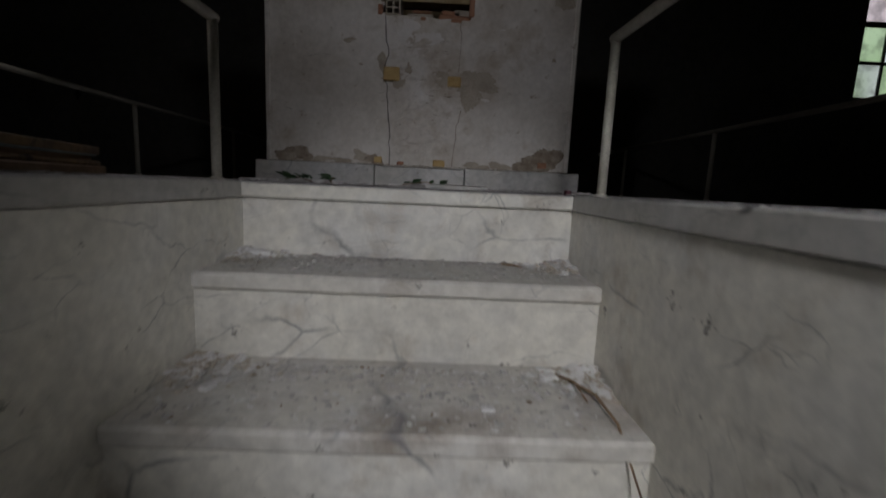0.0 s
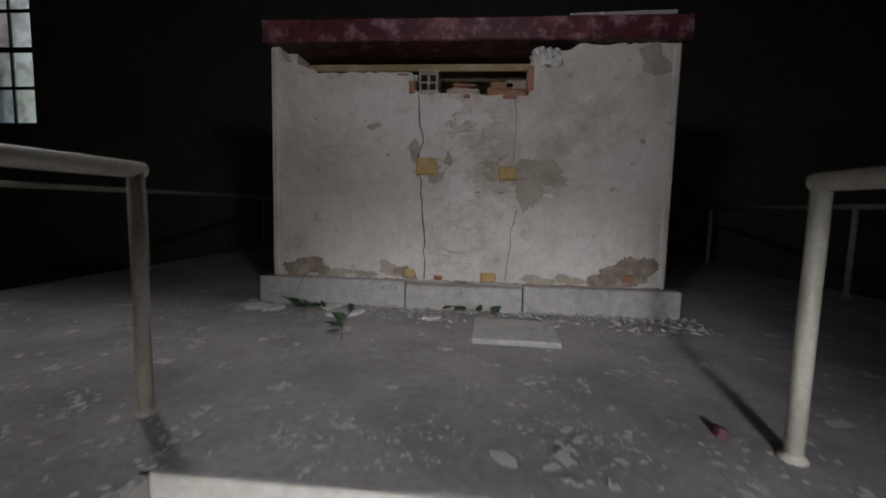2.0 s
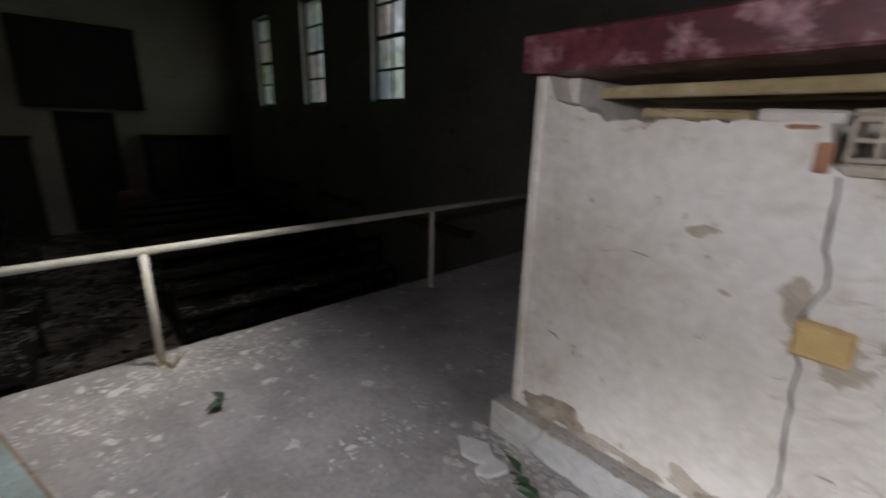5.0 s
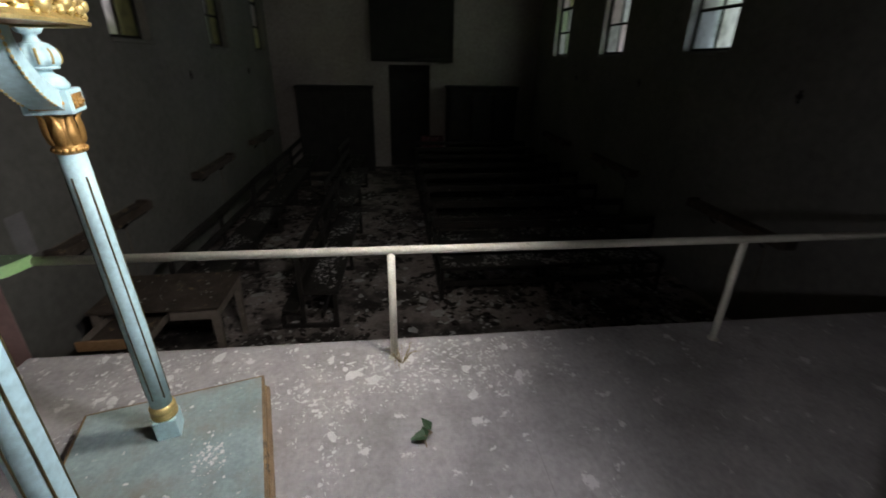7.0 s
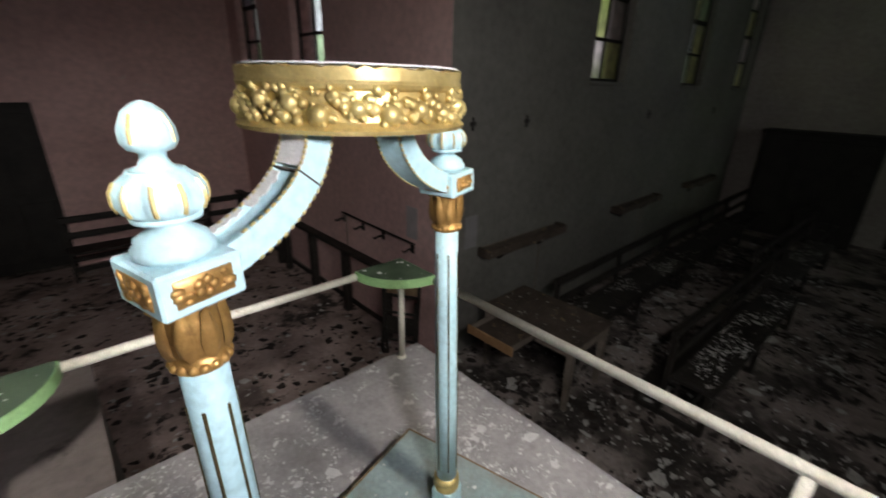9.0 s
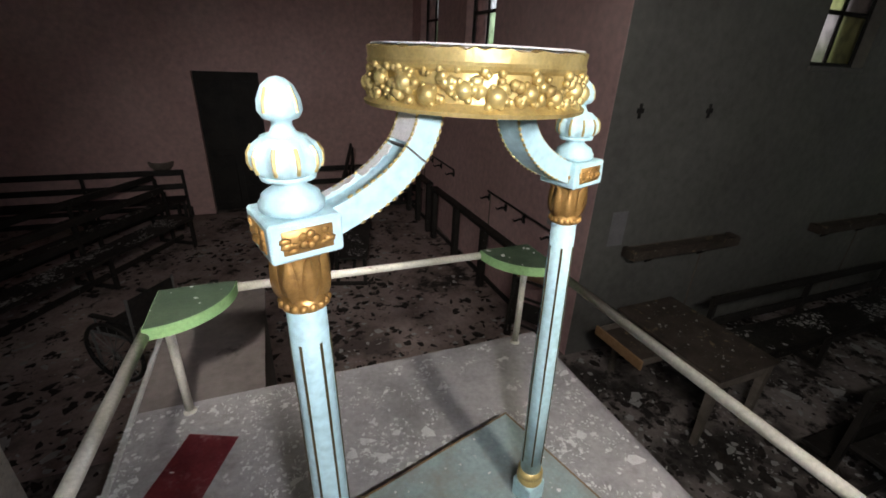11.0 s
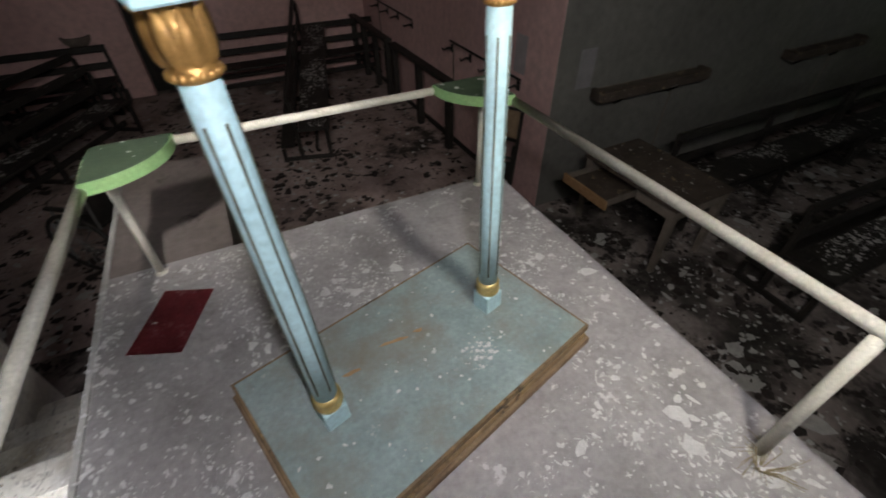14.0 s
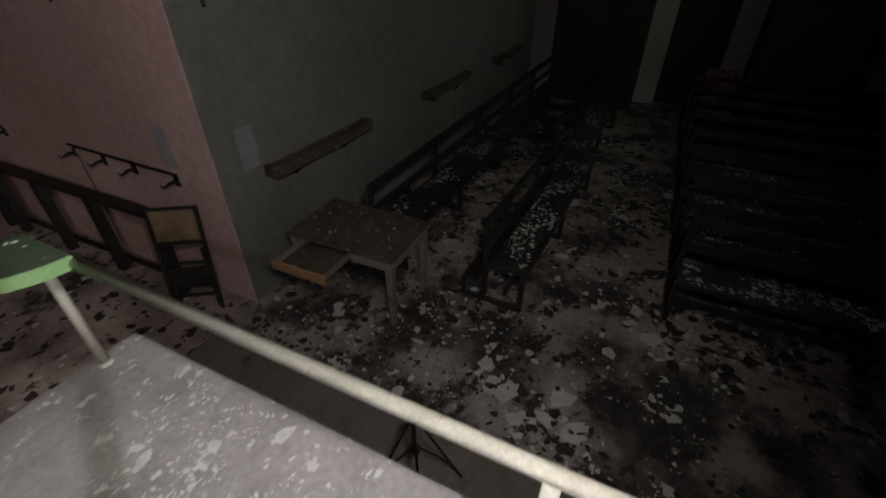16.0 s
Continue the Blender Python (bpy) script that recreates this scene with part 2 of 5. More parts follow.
NAVE = material("littered_floor", [(0.36, (0.026, 0.022, 0.019)), (0.45, (0.08, 0.068, 0.062)), (0.54, (0.25, 0.21, 0.195)), (0.70, (0.36, 0.31, 0.29))], 1.5, 13, 0.9, bump=0.6, bump_scale=25,
                stain=((0.020, 0.016, 0.014), 3.6, 0.52, 0.60), stain2=((0.36, 0.33, 0.31), 7, 0.63, 0.68))
FLAKE = material("paint_flake", [(0.3, (0.58, 0.57, 0.56)), (0.7, (0.74, 0.73, 0.72))], 20, 3, 0.8, bump=0)
FLAKE_GREY = material("dusty_flake", [(0.3, (0.38, 0.36, 0.35)), (0.7, (0.52, 0.50, 0.48))], 20, 3, 0.9, bump=0)
CHAR = material("burnt_litter", [(0.3, (0.014, 0.011, 0.010)), (0.7, (0.05, 0.038, 0.032))], 20, 4, 0.95, bump=0.3)
IRON = material("dark_iron", [(0.3, (0.015, 0.015, 0.015)), (0.7, (0.04, 0.036, 0.032))], 12, 5, 0.6, metal=0.4, bump=0.1)
STEEL = material("dull_steel", [(0.3, (0.20, 0.20, 0.20)), (0.7, (0.36, 0.36, 0.35))], 12, 5, 0.45, metal=0.8)
REDPAPER = material("red_sheet", [(0.3, (0.17, 0.026, 0.034)), (0.7, (0.30, 0.055, 0.065))], 9, 9, 0.6, bump=0.05, stain=((0.36, 0.17, 0.17), 14, 0.56, 0.70), stain2=((0.50, 0.42, 0.41), 34, 0.68, 0.72))
LEAF = material("ivy_leaf", [(0.3, (0.025, 0.055, 0.025)), (0.7, (0.06, 0.11, 0.05))], 20, 4, 0.5)
NOTICE = material("pale_notice", [(0.3, (0.36, 0.33, 0.34)), (0.7, (0.50, 0.46, 0.47))], 6, 4, 0.8, bump=0)
GREYNOTICE = material("grey_notice", [(0.3, (0.22, 0.215, 0.22)), (0.7, (0.29, 0.28, 0.29))], 6, 4, 0.8, bump=0)
GRASS = material("outside_green", [(0.3, (0.03, 0.06, 0.02)), (0.7, (0.08, 0.12, 0.04))], 0.5, 8, 1.0)
ARMFLOOR = material("dusty_arm_floor", [(0.30, (0.12, 0.092, 0.084)), (0.45, (0.31, 0.235, 0.215)), (0.60, (0.44, 0.345, 0.32)), (0.75, (0.52, 0.42, 0.395))], 1.7, 12, 0.9, bump=0.4, bump_scale=25,
                    stain=((0.022, 0.017, 0.015), 5.5, 0.57, 0.62), stain2=((0.03, 0.024, 0.02), 1.1, 0.60, 0.66))
# Brown border stone; also the shaded tone of the outer cheek slabs.
BORDER_AND_SHADE = material("brown_border_and_slab_shade", [(0.3, (0.15, 0.125, 0.115)), (0.7, (0.24, 0.205, 0.19))], 1.8, 10, 0.8, bump=0.15, stain=((0.06, 0.05, 0.045), 4.0, 0.60, 0.70))
GLASSES = [glass("white_glass", (0.92, 0.93, 0.96)), glass("rose_glass", (0.86, 0.72, 0.74)), glass("yellow_glass", (0.86, 0.84, 0.40)), glass("green_glass", (0.62, 0.80, 0.50)), glass("blue_glass", (0.72, 0.78, 0.93))]


# ---- mesh helpers ----
def part(name, bm, mat, parent=None, label="", smooth=False):
    me = bpy.data.meshes.new(name)
    bm.to_mesh(me)
    bm.free()
    me.materials.append(mat)
    if smooth:
        me.polygons.foreach_set("use_smooth", [True] * len(me.polygons))
    ob = new(name, me)
    if parent is not None:
        ob.parent = parent
    if label:
        ob["label"] = label
    return ob


def thing(name, m, label, category, group="", kind=""):
    ob = new(name)
    ob.matrix_basis = m
    return tagged(ob, label, category, group, kind)


def add_box(bm, lo, hi, bevel=0.0, m=None):
    c = [(a + b) / 2 for a, b in zip(lo, hi)]
    s = [abs(b - a) for a, b in zip(lo, hi)]
    t = Matrix.Translation(c) @ Matrix.Diagonal((*s, 1))
    r = bmesh.ops.create_cube(bm, size=1.0, matrix=(m @ t) if m else t)
    if bevel:
        es = list({e for v in r["verts"] for e in v.link_edges})
        bmesh.ops.bevel(bm, geom=es, offset=bevel, segments=1, affect="EDGES")
    return bm


def box(lo, hi, bevel=0.0, m=None):
    return add_box(bmesh.new(), lo, hi, bevel, m)


def add_tube(bm, pts, r, sides=12, r_end=None):
    """A round bar along points, with capped ends."""
    pts = [Vector(p) for p in pts]
    rings = []
    up = None
    for k, p in enumerate(pts):
        d = (pts[min(k + 1, len(pts) - 1)] - pts[max(k - 1, 0)]).normalized()
        if up is None:
            up = d.orthogonal().normalized()
        up = (up - d * up.dot(d)).normalized()
        side = d.cross(up)
        rad = r if r_end is None else r + (r_end - r) * k / (len(pts) - 1)
        rings.append([bm.verts.new(p + (up * math.cos(a) + side * math.sin(a)) * rad) for a in (2 * math.pi * i / sides for i in range(sides))])
    for a, b in zip(rings, rings[1:]):
        for i in range(sides):
            bm.faces.new((a[i], a[(i + 1) % sides], b[(i + 1) % sides], b[i]))
    bm.faces.new(rings[0][::-1])
    bm.faces.new(rings[-1])
    return bm


def tube(pts, r, sides=12, r_end=None):
    return add_tube(bmesh.new(), pts, r, sides, r_end)


def lathe(profile, sides=32, gad=0, depth=0.0, span=None):
    """A turned body from (radius, height) pairs; gad lobes of the given depth between the heights of span."""
    bm = bmesh.new()
    rings = []
    for r, z in profile:
        row = []
        for i in range(sides):
            a = 2 * math.pi * i / sides
            k = 1.0
            if gad and span[0] <= z <= span[1]:
                k = 1 - depth * (1 - abs(math.sin(gad * a / 2)))
            row.append(bm.verts.new((r * k * math.cos(a), r * k * math.sin(a), z)))
        rings.append(row)
    for a, b in zip(rings, rings[1:]):
        for i in range(sides):
            bm.faces.new((a[i], a[(i + 1) % sides], b[(i + 1) % sides], b[i]))
    bm.faces.new(rings[0][::-1])
    bm.faces.new(rings[-1])
    return bm


def prism(outline, depth, m=None):
    """A flat outline in x, z, pushed back along y by depth."""
    bm = bmesh.new()
    a = [bm.verts.new((x, 0, z)) for x, z in outline]
    b = [bm.verts.new((x, depth, z)) for x, z in outline]
    n = len(a)
    bm.faces.new(a)
    bm.faces.new(b[::-1])
    for i in range(n):
        bm.faces.new((a[i], b[i], b[(i + 1) % n], a[(i + 1) % n]))
    bmesh.ops.recalc_face_normals(bm, faces=bm.faces)
    if m:
        bm.transform(m)
    return bm


def rough_line(points, step, amp, rng):
    """The line through the points, broken up into small uneven steps."""
    out = []
    for (x0, z0), (x1, z1) in zip(points, points[1:]):
        n = max(1, int(math.hypot(x1 - x0, z1 - z0) / step))
        for k in range(n):
            f = k / n
            j = amp if k else amp * 0.3
            out.append((x0 + (x1 - x0) * f + rng.uniform(-j, j), z0 + (z1 - z0) * f + rng.uniform(-j, j)))
    out.append(points[-1])
    return out


def blob(rng, rx, rz, n=14, amp=0.25):
    return [((1 + rng.uniform(-amp, amp)) * rx * math.cos(2 * math.pi * k / n), (1 + rng.uniform(-amp, amp)) * rz * math.sin(2 * math.pi * k / n)) for k in range(n)]


def scatter(name, n, place, size, mat, seed, thick=0.0, curl=0.25, label="", category="litter", power=5.0, thin=0.0):
    """Many loose bits, each an uneven polygon, flat or curled, or a low lump where thick is given."""
    rng = random.Random(seed)
    verts, faces = [], []
    for _ in range(n):
        x, y, z = place(rng)
        s = size[0] + (size[1] - size[0]) * rng.random() ** power
        k = rng.randint(5, 9)
        a0, q = rng.uniform(0, 6.3), (rng.uniform(0.16, 0.30) if rng.random() < thin else rng.uniform(0.35, 1.0))
        tx, ty = rng.uniform(-curl, curl), rng.uniform(-curl, curl)
        base = len(verts)
        ca, sa = math.cos(a0), math.sin(a0)
        for i in range(k):
            a = 2 * math.pi * i / k
            u, v = s * rng.uniform(0.45, 1.15) * math.cos(a), s * q * rng.uniform(0.45, 1.15) * math.sin(a)
            px, py = u * ca - v * sa, u * sa + v * ca
            verts.append((x + px, y + py, z + 0.002 + abs(px * tx + py * ty)))
        if thick:
            h = thick * s * rng.uniform(0.5, 1.2)
            verts.append((x + rng.uniform(-0.3, 0.3) * s, y + rng.uniform(-0.3, 0.3) * s, z + h))
            faces += [(base + i, base + (i + 1) % k, base + k) for i in range(k)]
        else:
            faces.append(tuple(range(base, base + k)))
    me = bpy.data.meshes.new(name)
    me.from_pydata(verts, [], faces)
    me.materials.append(mat)
    return tagged(new(name, me), label, category, kind="stuff")


# ---- the setting ----
FLOOR_Z, TOP_Z = -1.47, 4.3
X_END, Y_BACK, Y_NAVE, X_ARM, Y_END = 12.3, 4.26, -2.40, 3.66, -7.8
WT = 0.35
WIN_Z0, WIN_Z1, WIN_W = 1.36, 3.22, 0.84
BACK_WIN = [-10.72, -8.32, -5.895, 5.72, 8.36, 10.75]
NAVE_WIN = [-11.6, -9.03, -6.30, 6.30, 9.03, 11.6]
ARM_WIN = [-6.9, -5.0]


def wall(name, a, b, base, thick, axis, holes, mat, label):
    """A wall from a to b along axis; base: the face towards the room on the other axis; thick: signed depth away from the room; holes: (from, to, low, high)."""
    us = sorted({a, b, *[h[0] for h in holes], *[h[1] for h in holes]})
    zs = sorted({FLOOR_Z, TOP_Z, *[h[2] for h in holes], *[h[3] for h in holes]})
    solid = {(i, k) for i in range(len(us) - 1) for k in range(len(zs) - 1)
             if not any(h[0] <= us[i] and us[i + 1] <= h[1] and h[2] <= zs[k] and zs[k + 1] <= h[3] for h in holes)}
    bm, seen = bmesh.new(), {}

    def vert(i, k, d):
        if (i, k, d) not in seen:
            u, w, z = us[i], base + thick * d, zs[k]
            seen[i, k, d] = bm.verts.new((u, w, z) if axis == "x" else (w, u, z))
        return seen[i, k, d]
    for i, k in solid:
        for d in (0, 1):
            bm.faces.new((vert(i, k, d), vert(i + 1, k, d), vert(i + 1, k + 1, d), vert(i, k + 1, d)))
        for di, dk, p, q in ((-1, 0, (i, k), (i, k + 1)), (1, 0, (i + 1, k), (i + 1, k + 1)), (0, -1, (i, k), (i + 1, k)), (0, 1, (i, k + 1), (i + 1, k + 1))):
            if (i + di, k + dk) not in solid:
                bm.faces.new((vert(*p, 0), vert(*q, 0), vert(*q, 1), vert(*p, 1)))
    bmesh.ops.recalc_face_normals(bm, faces=bm.faces)
    return tagged(part(name, bm, mat), label, "wall", kind="structure")


def win_holes(centres):
    return [(c - WIN_W / 2, c + WIN_W / 2, WIN_Z0, WIN_Z1) for c in centres]


DOOR = (0.44, 1.49, FLOOR_Z, 1.10)
ARM_DOOR = (-0.985, 0.005, FLOOR_Z, 0.92)
tagged(part("floor", box((-X_END - WT, Y_END - WT, FLOOR_Z - 0.2), (X_END + WT, Y_BACK + WT, FLOOR_Z)), NAVE), "dark littered chapel floor with soot and plaster dust", "floor", kind="structure")
wall("wall_back", -X_END, X_END, Y_BACK, WT, "x", win_holes(BACK_WIN), GREY, "long grey plaster wall with stained windows")
wall("wall_nave_west", -X_END, -X_ARM - 0.006, Y_NAVE, -WT, "x", win_holes(NAVE_WIN[:3]), GREY, "grey plaster nave wall with stained windows")
wall("wall_nave_east", X_ARM + 0.006, X_END, Y_NAVE, -WT, "x", win_holes(NAVE_WIN[3:]), GREY, "grey plaster nave wall with stained windows")
wall("wall_arm_west", Y_END, Y_NAVE - 0.003, -X_ARM, -WT, "y", win_holes(ARM_WIN), PINK, "peeling pink plaster wall with narrow windows")
wall("wall_arm_east", Y_END, Y_NAVE - 0.003, X_ARM, WT, "y", win_holes(ARM_WIN), PINK, "peeling pink plaster wall with narrow windows")
wall("wall_arm_end", -X_ARM, X_ARM, Y_END, -WT, "x", [ARM_DOOR], PINK, "pink plaster end wall with a dark doorway")
wall("wall_end_west", Y_NAVE - WT, Y_BACK + WT, -X_END, -WT, "y", [DOOR], PALEWALL, "pale plaster end wall with a tall doorway")
wall("wall_end_east", Y_NAVE - WT, Y_BACK + WT, X_END, WT, "y", [], PALEWALL, "pale plaster end wall")
# Unseen ceiling, added to close the room above; height and dark tone are assumed.
tagged(part("ceiling", box((-X_END - WT, Y_END - WT, TOP_Z), (X_END + WT, Y_BACK + WT, TOP_Z + 0.2)), CEILING), "assumed plain dark ceiling, never in view", "ceiling", kind="structure")
tagged(part("ground", box((-400, -400, FLOOR_Z - 0.7), (400, 400, FLOOR_Z - 0.25)), GRASS), "green overgrown ground outside the chapel", "ground", kind="structure")


def door(name, m, w, h, label):
    d = thing(name, m, label, "door", kind="structure")
    part("door_leaf", box((-w / 2, -0.03, 0), (w / 2, 0.03, h), 0.006), DOORWOOD, d)
    for k in range(2):
        for z0, z1 in ((0.15, h * 0.42), (h * 0.47, h - 0.15)):
            x0 = -w / 2 + 0.08 + k * (w / 2 - 0.03)
            part("door_panel", box((x0, -0.045, z0), (x0 + w / 2 - 0.13, -0.028, z1), 0.008), DOORWOOD, d)
    part("door_handle", box((w / 2 - 0.1, -0.09, 1.0), (w / 2 - 0.04, -0.03, 1.03), 0.006), IRON, d)
    return d


door("door_1", pose(-X_END - 0.2, 0.965, FLOOR_Z, 0, 0, 90), 1.05, 2.57, "tall dark wooden door in the end wall")
door("door_2", pose(-0.49, Y_END - 0.2, FLOOR_Z, 0, 0, 180), 0.99, 2.39, "dark wooden door in the pink end wall")


def window(name, m, tints):
    """A tall iron window, two panes wide and four high, seen from the room along +y."""
    w = thing(name, m, "tall iron-framed stained glass window with pastel panes", "window", kind="structure")
    hw, h = WIN_W / 2, WIN_Z1 - WIN_Z0
    fr = bmesh.new()
    for x0, x1 in ((-hw, -hw + 0.035), (hw - 0.035, hw)):
        add_box(fr, (x0, 0.1, 0), (x1, 0.15, h), 0.004)
    add_box(fr, (-hw + 0.035, 0.1, 0), (hw - 0.035, 0.15, 0.035), 0.004)
    add_box(fr, (-hw + 0.035, 0.1, h - 0.035), (hw - 0.035, 0.15, h), 0.004)
    part("window_frame", fr, IRON, w)
    for k in range(1, 4):
        t = 0.03 if k == 2 else 0.018
        part("glazing_bar", box((-hw + 0.035, 0.105, h * k / 4 - t), (hw - 0.035, 0.145, h * k / 4 + t), 0.003), IRON, w)
    part("mullion", box((-0.01, 0.108, 0.035), (0.01, 0.142, h - 0.035)), IRON, w)
    part("window_sill", box((-hw - 0.02, -0.03, -0.05), (hw + 0.02, 0.1, -0.004), 0.008), GREY, w)
    for k in range(4):
        for s in (0, 1):
            x0 = -hw + 0.03 if s == 0 else 0.005
            p = part("pane", box((x0, 0.122, h * k / 4 + 0.01), (x0 + hw - 0.035, 0.128, h * (k + 1) / 4 - 0.01)), GLASSES[tints[(k * 2 + s) % len(tints)]], w)
            p.visible_shadow = False
    return w


k = 0
for c in BACK_WIN:
    k += 1
    window("window_%d" % k, pose(c, Y_BACK, WIN_Z0), ((4, 0, 0, 0, 1, 0, 0, 0), (0, 3, 3, 0, 1, 2, 0, 3), (0, 1, 1, 0, 0, 4, 0, 0))[k % 3])
for c in NAVE_WIN:
    k += 1
    window("window_%d" % k, pose(c, Y_NAVE, WIN_Z0, 0, 0, 180), ((3, 2, 0, 2, 2, 3, 0, 2), (1, 2, 2, 1, 3, 2, 0, 1))[k % 2])
for c in ARM_WIN:
    for s in (1, -1):
        k += 1
        window("window_%d" % k, pose(-s * X_ARM, c, WIN_Z0, 0, 0, 90 * s), (1, 3, 1, 0, 4, 1))

# pale sky and foliage outside the windows
def backdrop_material(strength):
    m = bpy.data.materials.new("bright_outdoors")
    m.use_nodes = True
    n, li = m.node_tree.nodes, m.node_tree.links
    t = n.new("ShaderNodeTexNoise")
    t.inputs["Scale"].default_value, t.inputs["Detail"].default_value = 0.55, 5
    li.new(n.new("ShaderNodeNewGeometry").outputs["Position"], t.inputs["Vector"])
    r = n.new("ShaderNodeValToRGB")
    e = r.color_ramp.elements
    e[0].position, e[0].color = 0.40, (0.20, 0.34, 0.10, 1)
    e[1].position, e[1].color = 0.54, (0.88, 0.92, 0.98, 1)
    li.new(t.outputs["Fac"], r.inputs[0])
    em = n.new("ShaderNodeEmission")
    em.inputs["Strength"].default_value = strength
    li.new(r.outputs[0], em.inputs["Color"])
    li.new(em.outputs[0], n["Material Output"].inputs["Surface"])
    return m


OUT = backdrop_material(1.5)
OUT_NORTH = backdrop_material(5.0)
OUT_WEST = backdrop_material(0.6)
for name, lo, hi in (("backdrop_north", (-26, 14.0, -2), (26, 14.1, 14)), ("backdrop_south_west", (-26, -14.1, -2), (-4.5, -14.0, 14)), ("backdrop_west", (-16.1, -14, -2), (-16, 14, 14)),
                     ("backdrop_south_east", (4.5, -14.1, -2), (26, -14.0, 14))):
    tagged(part(name, box(lo, hi), {"backdrop_north": OUT_NORTH, "backdrop_west": OUT_WEST}.get(name, OUT)), "pale sky and blurred foliage outside the windows", "backdrop", kind="structure")

# ---- the raised altar platform and its stair ----
PX, PY = 2.245, -1.095
SX, TREAD, RISE, LIP = 0.489, 0.30, 0.21, -0.015
bm = bmesh.new()
for s in (-1, 1):
    lo, hi = sorted((s * (SX + 0.03), s * PX))
    add_box(bm, (lo, PY + 0.01, FLOOR_Z), (hi, LIP, -0.04))
    lo, hi = sorted((s * (SX + 0.03), s * 0.945))
    add_box(bm, (lo, -2.0, FLOOR_Z), (hi, PY + 0.01, -0.04))
add_box(bm, (-PX + 0.01, LIP + 0.03, FLOOR_Z), (PX - 0.01, Y_BACK, -0.04))
platform = tagged(part("platform", bm, GREY), "raised masonry altar platform with grey slab top", "platform", kind="structure")
rng = random.Random(5)


def slab(x0, x1, y0, y1, mat=SLAB, z=0.0):
    g = 0.0002
    h = rng.uniform(-0.0002, 0.0002)
    return part("slab", box((x0 + g, y0 + g, z - 0.04), (x1 - g, y1 - g, z + h), 0.0006), mat, platform)


ys = [LIP, 0.9, 1.8, 2.7, 3.5, Y_BACK - 0.004]
xs = [-2.26, -0.48, 0.48, 1.4, 2.26]
for y0, y1 in zip(ys, ys[1:]):
    for x0, x1 in zip(xs, xs[1:]):
        slab(x0, x1, y0, y1)
for s in (-1, 1):
    for y0, y1 in ((-1.11, LIP),):
        for x0, x1 in ((SX + 0.015, 2.26),):
            slab(*sorted((s * x0, s * x1)), y0, y1)
    # Outer cheek slab: the shade lying on it is put into a darker colour.
    slab(*sorted((s * (SX + 0.015), s * 0.96)), -2.02, -1.11, BORDER_AND_SHADE)

stair = thing("stairs", pose(0, 0, 0), "dirty veined white marble steps between marble cheek walls", "stairs", kind="structure")
for i in range(7):
    y, z = -TREAD * i, -RISE * i
    if i:
        part("tread", box((-SX, y + 0.006, z - 0.042), (SX, y + TREAD + (LIP + 0.02 if i == 1 else 0.034), z), 0.007), MARBLE_TREAD, stair)
    else:
        part("nosing", box((-SX - 0.003, LIP - 0.014, -0.042), (SX + 0.01, LIP - 0.0005, 0.0), 0.005), MARBLE, stair)
    y += 0.016 if i else LIP
    part("riser", box((-SX, y + 0.006, z - RISE + 0.001), (SX, y + 0.028, z - 0.043)), MARBLE, stair)
for s in (-1, 1):
    for y0, y1 in ((-2.0, -1.0985), (-1.098, -0.3985), (-0.398, LIP + 0.028)):
        part("cheek_panel", box((s * SX, y0, FLOOR_Z), (s * (SX + 0.028), y1, -0.046), 0.0006), MARBLE, stair)
    part("cheek_cap", box((s * (SX - 0.008), -2.02, -0.044), (s * (SX + 0.014), LIP - 0.015, 0.003), 0.004), MARBLE_GREY, stair)

tagged(part("floor_border", box((-3.28, -2.38, FLOOR_Z + 0.001), (-PX - 0.02, 4.2, FLOOR_Z + 0.045), 0.01), BORDER_AND_SHADE), "brown stone border along the foot of the platform", "floor", kind="structure")
tagged(part("floor_arm", box((-X_ARM + 0.002, Y_END + 0.002, FLOOR_Z + 0.0005), (X_ARM - 0.002, Y_NAVE - 0.01, FLOOR_Z + 0.004)), ARMFLOOR), "pinkish dusty floor spotted with black debris", "floor", kind="structure")

STRAW = material("dry_straw", [(0.3, (0.22, 0.17, 0.09)), (0.7, (0.36, 0.30, 0.17))], 20, 4, 0.9, bump=0)

# ---- rails round the platform ----
RZ = 0.51
rail_w = thing("altar_rail", pose(0, 0, 0), "cream painted tubular altar rail with green corner trays", "railing")


def rail_post(parent, x, y, r=0.0155):
    p = part("post", tube([(x, y, 0.0), (x, y, RZ)], r, 14), RAIL, parent, smooth=True)
    part("post_foot", lathe([(0.024, 0.0), (0.024, 0.003), (0.019, 0.008), (0.016, 0.012)], 16), RAIL, p).matrix_basis = pose(x, y, 0.001)
    return p


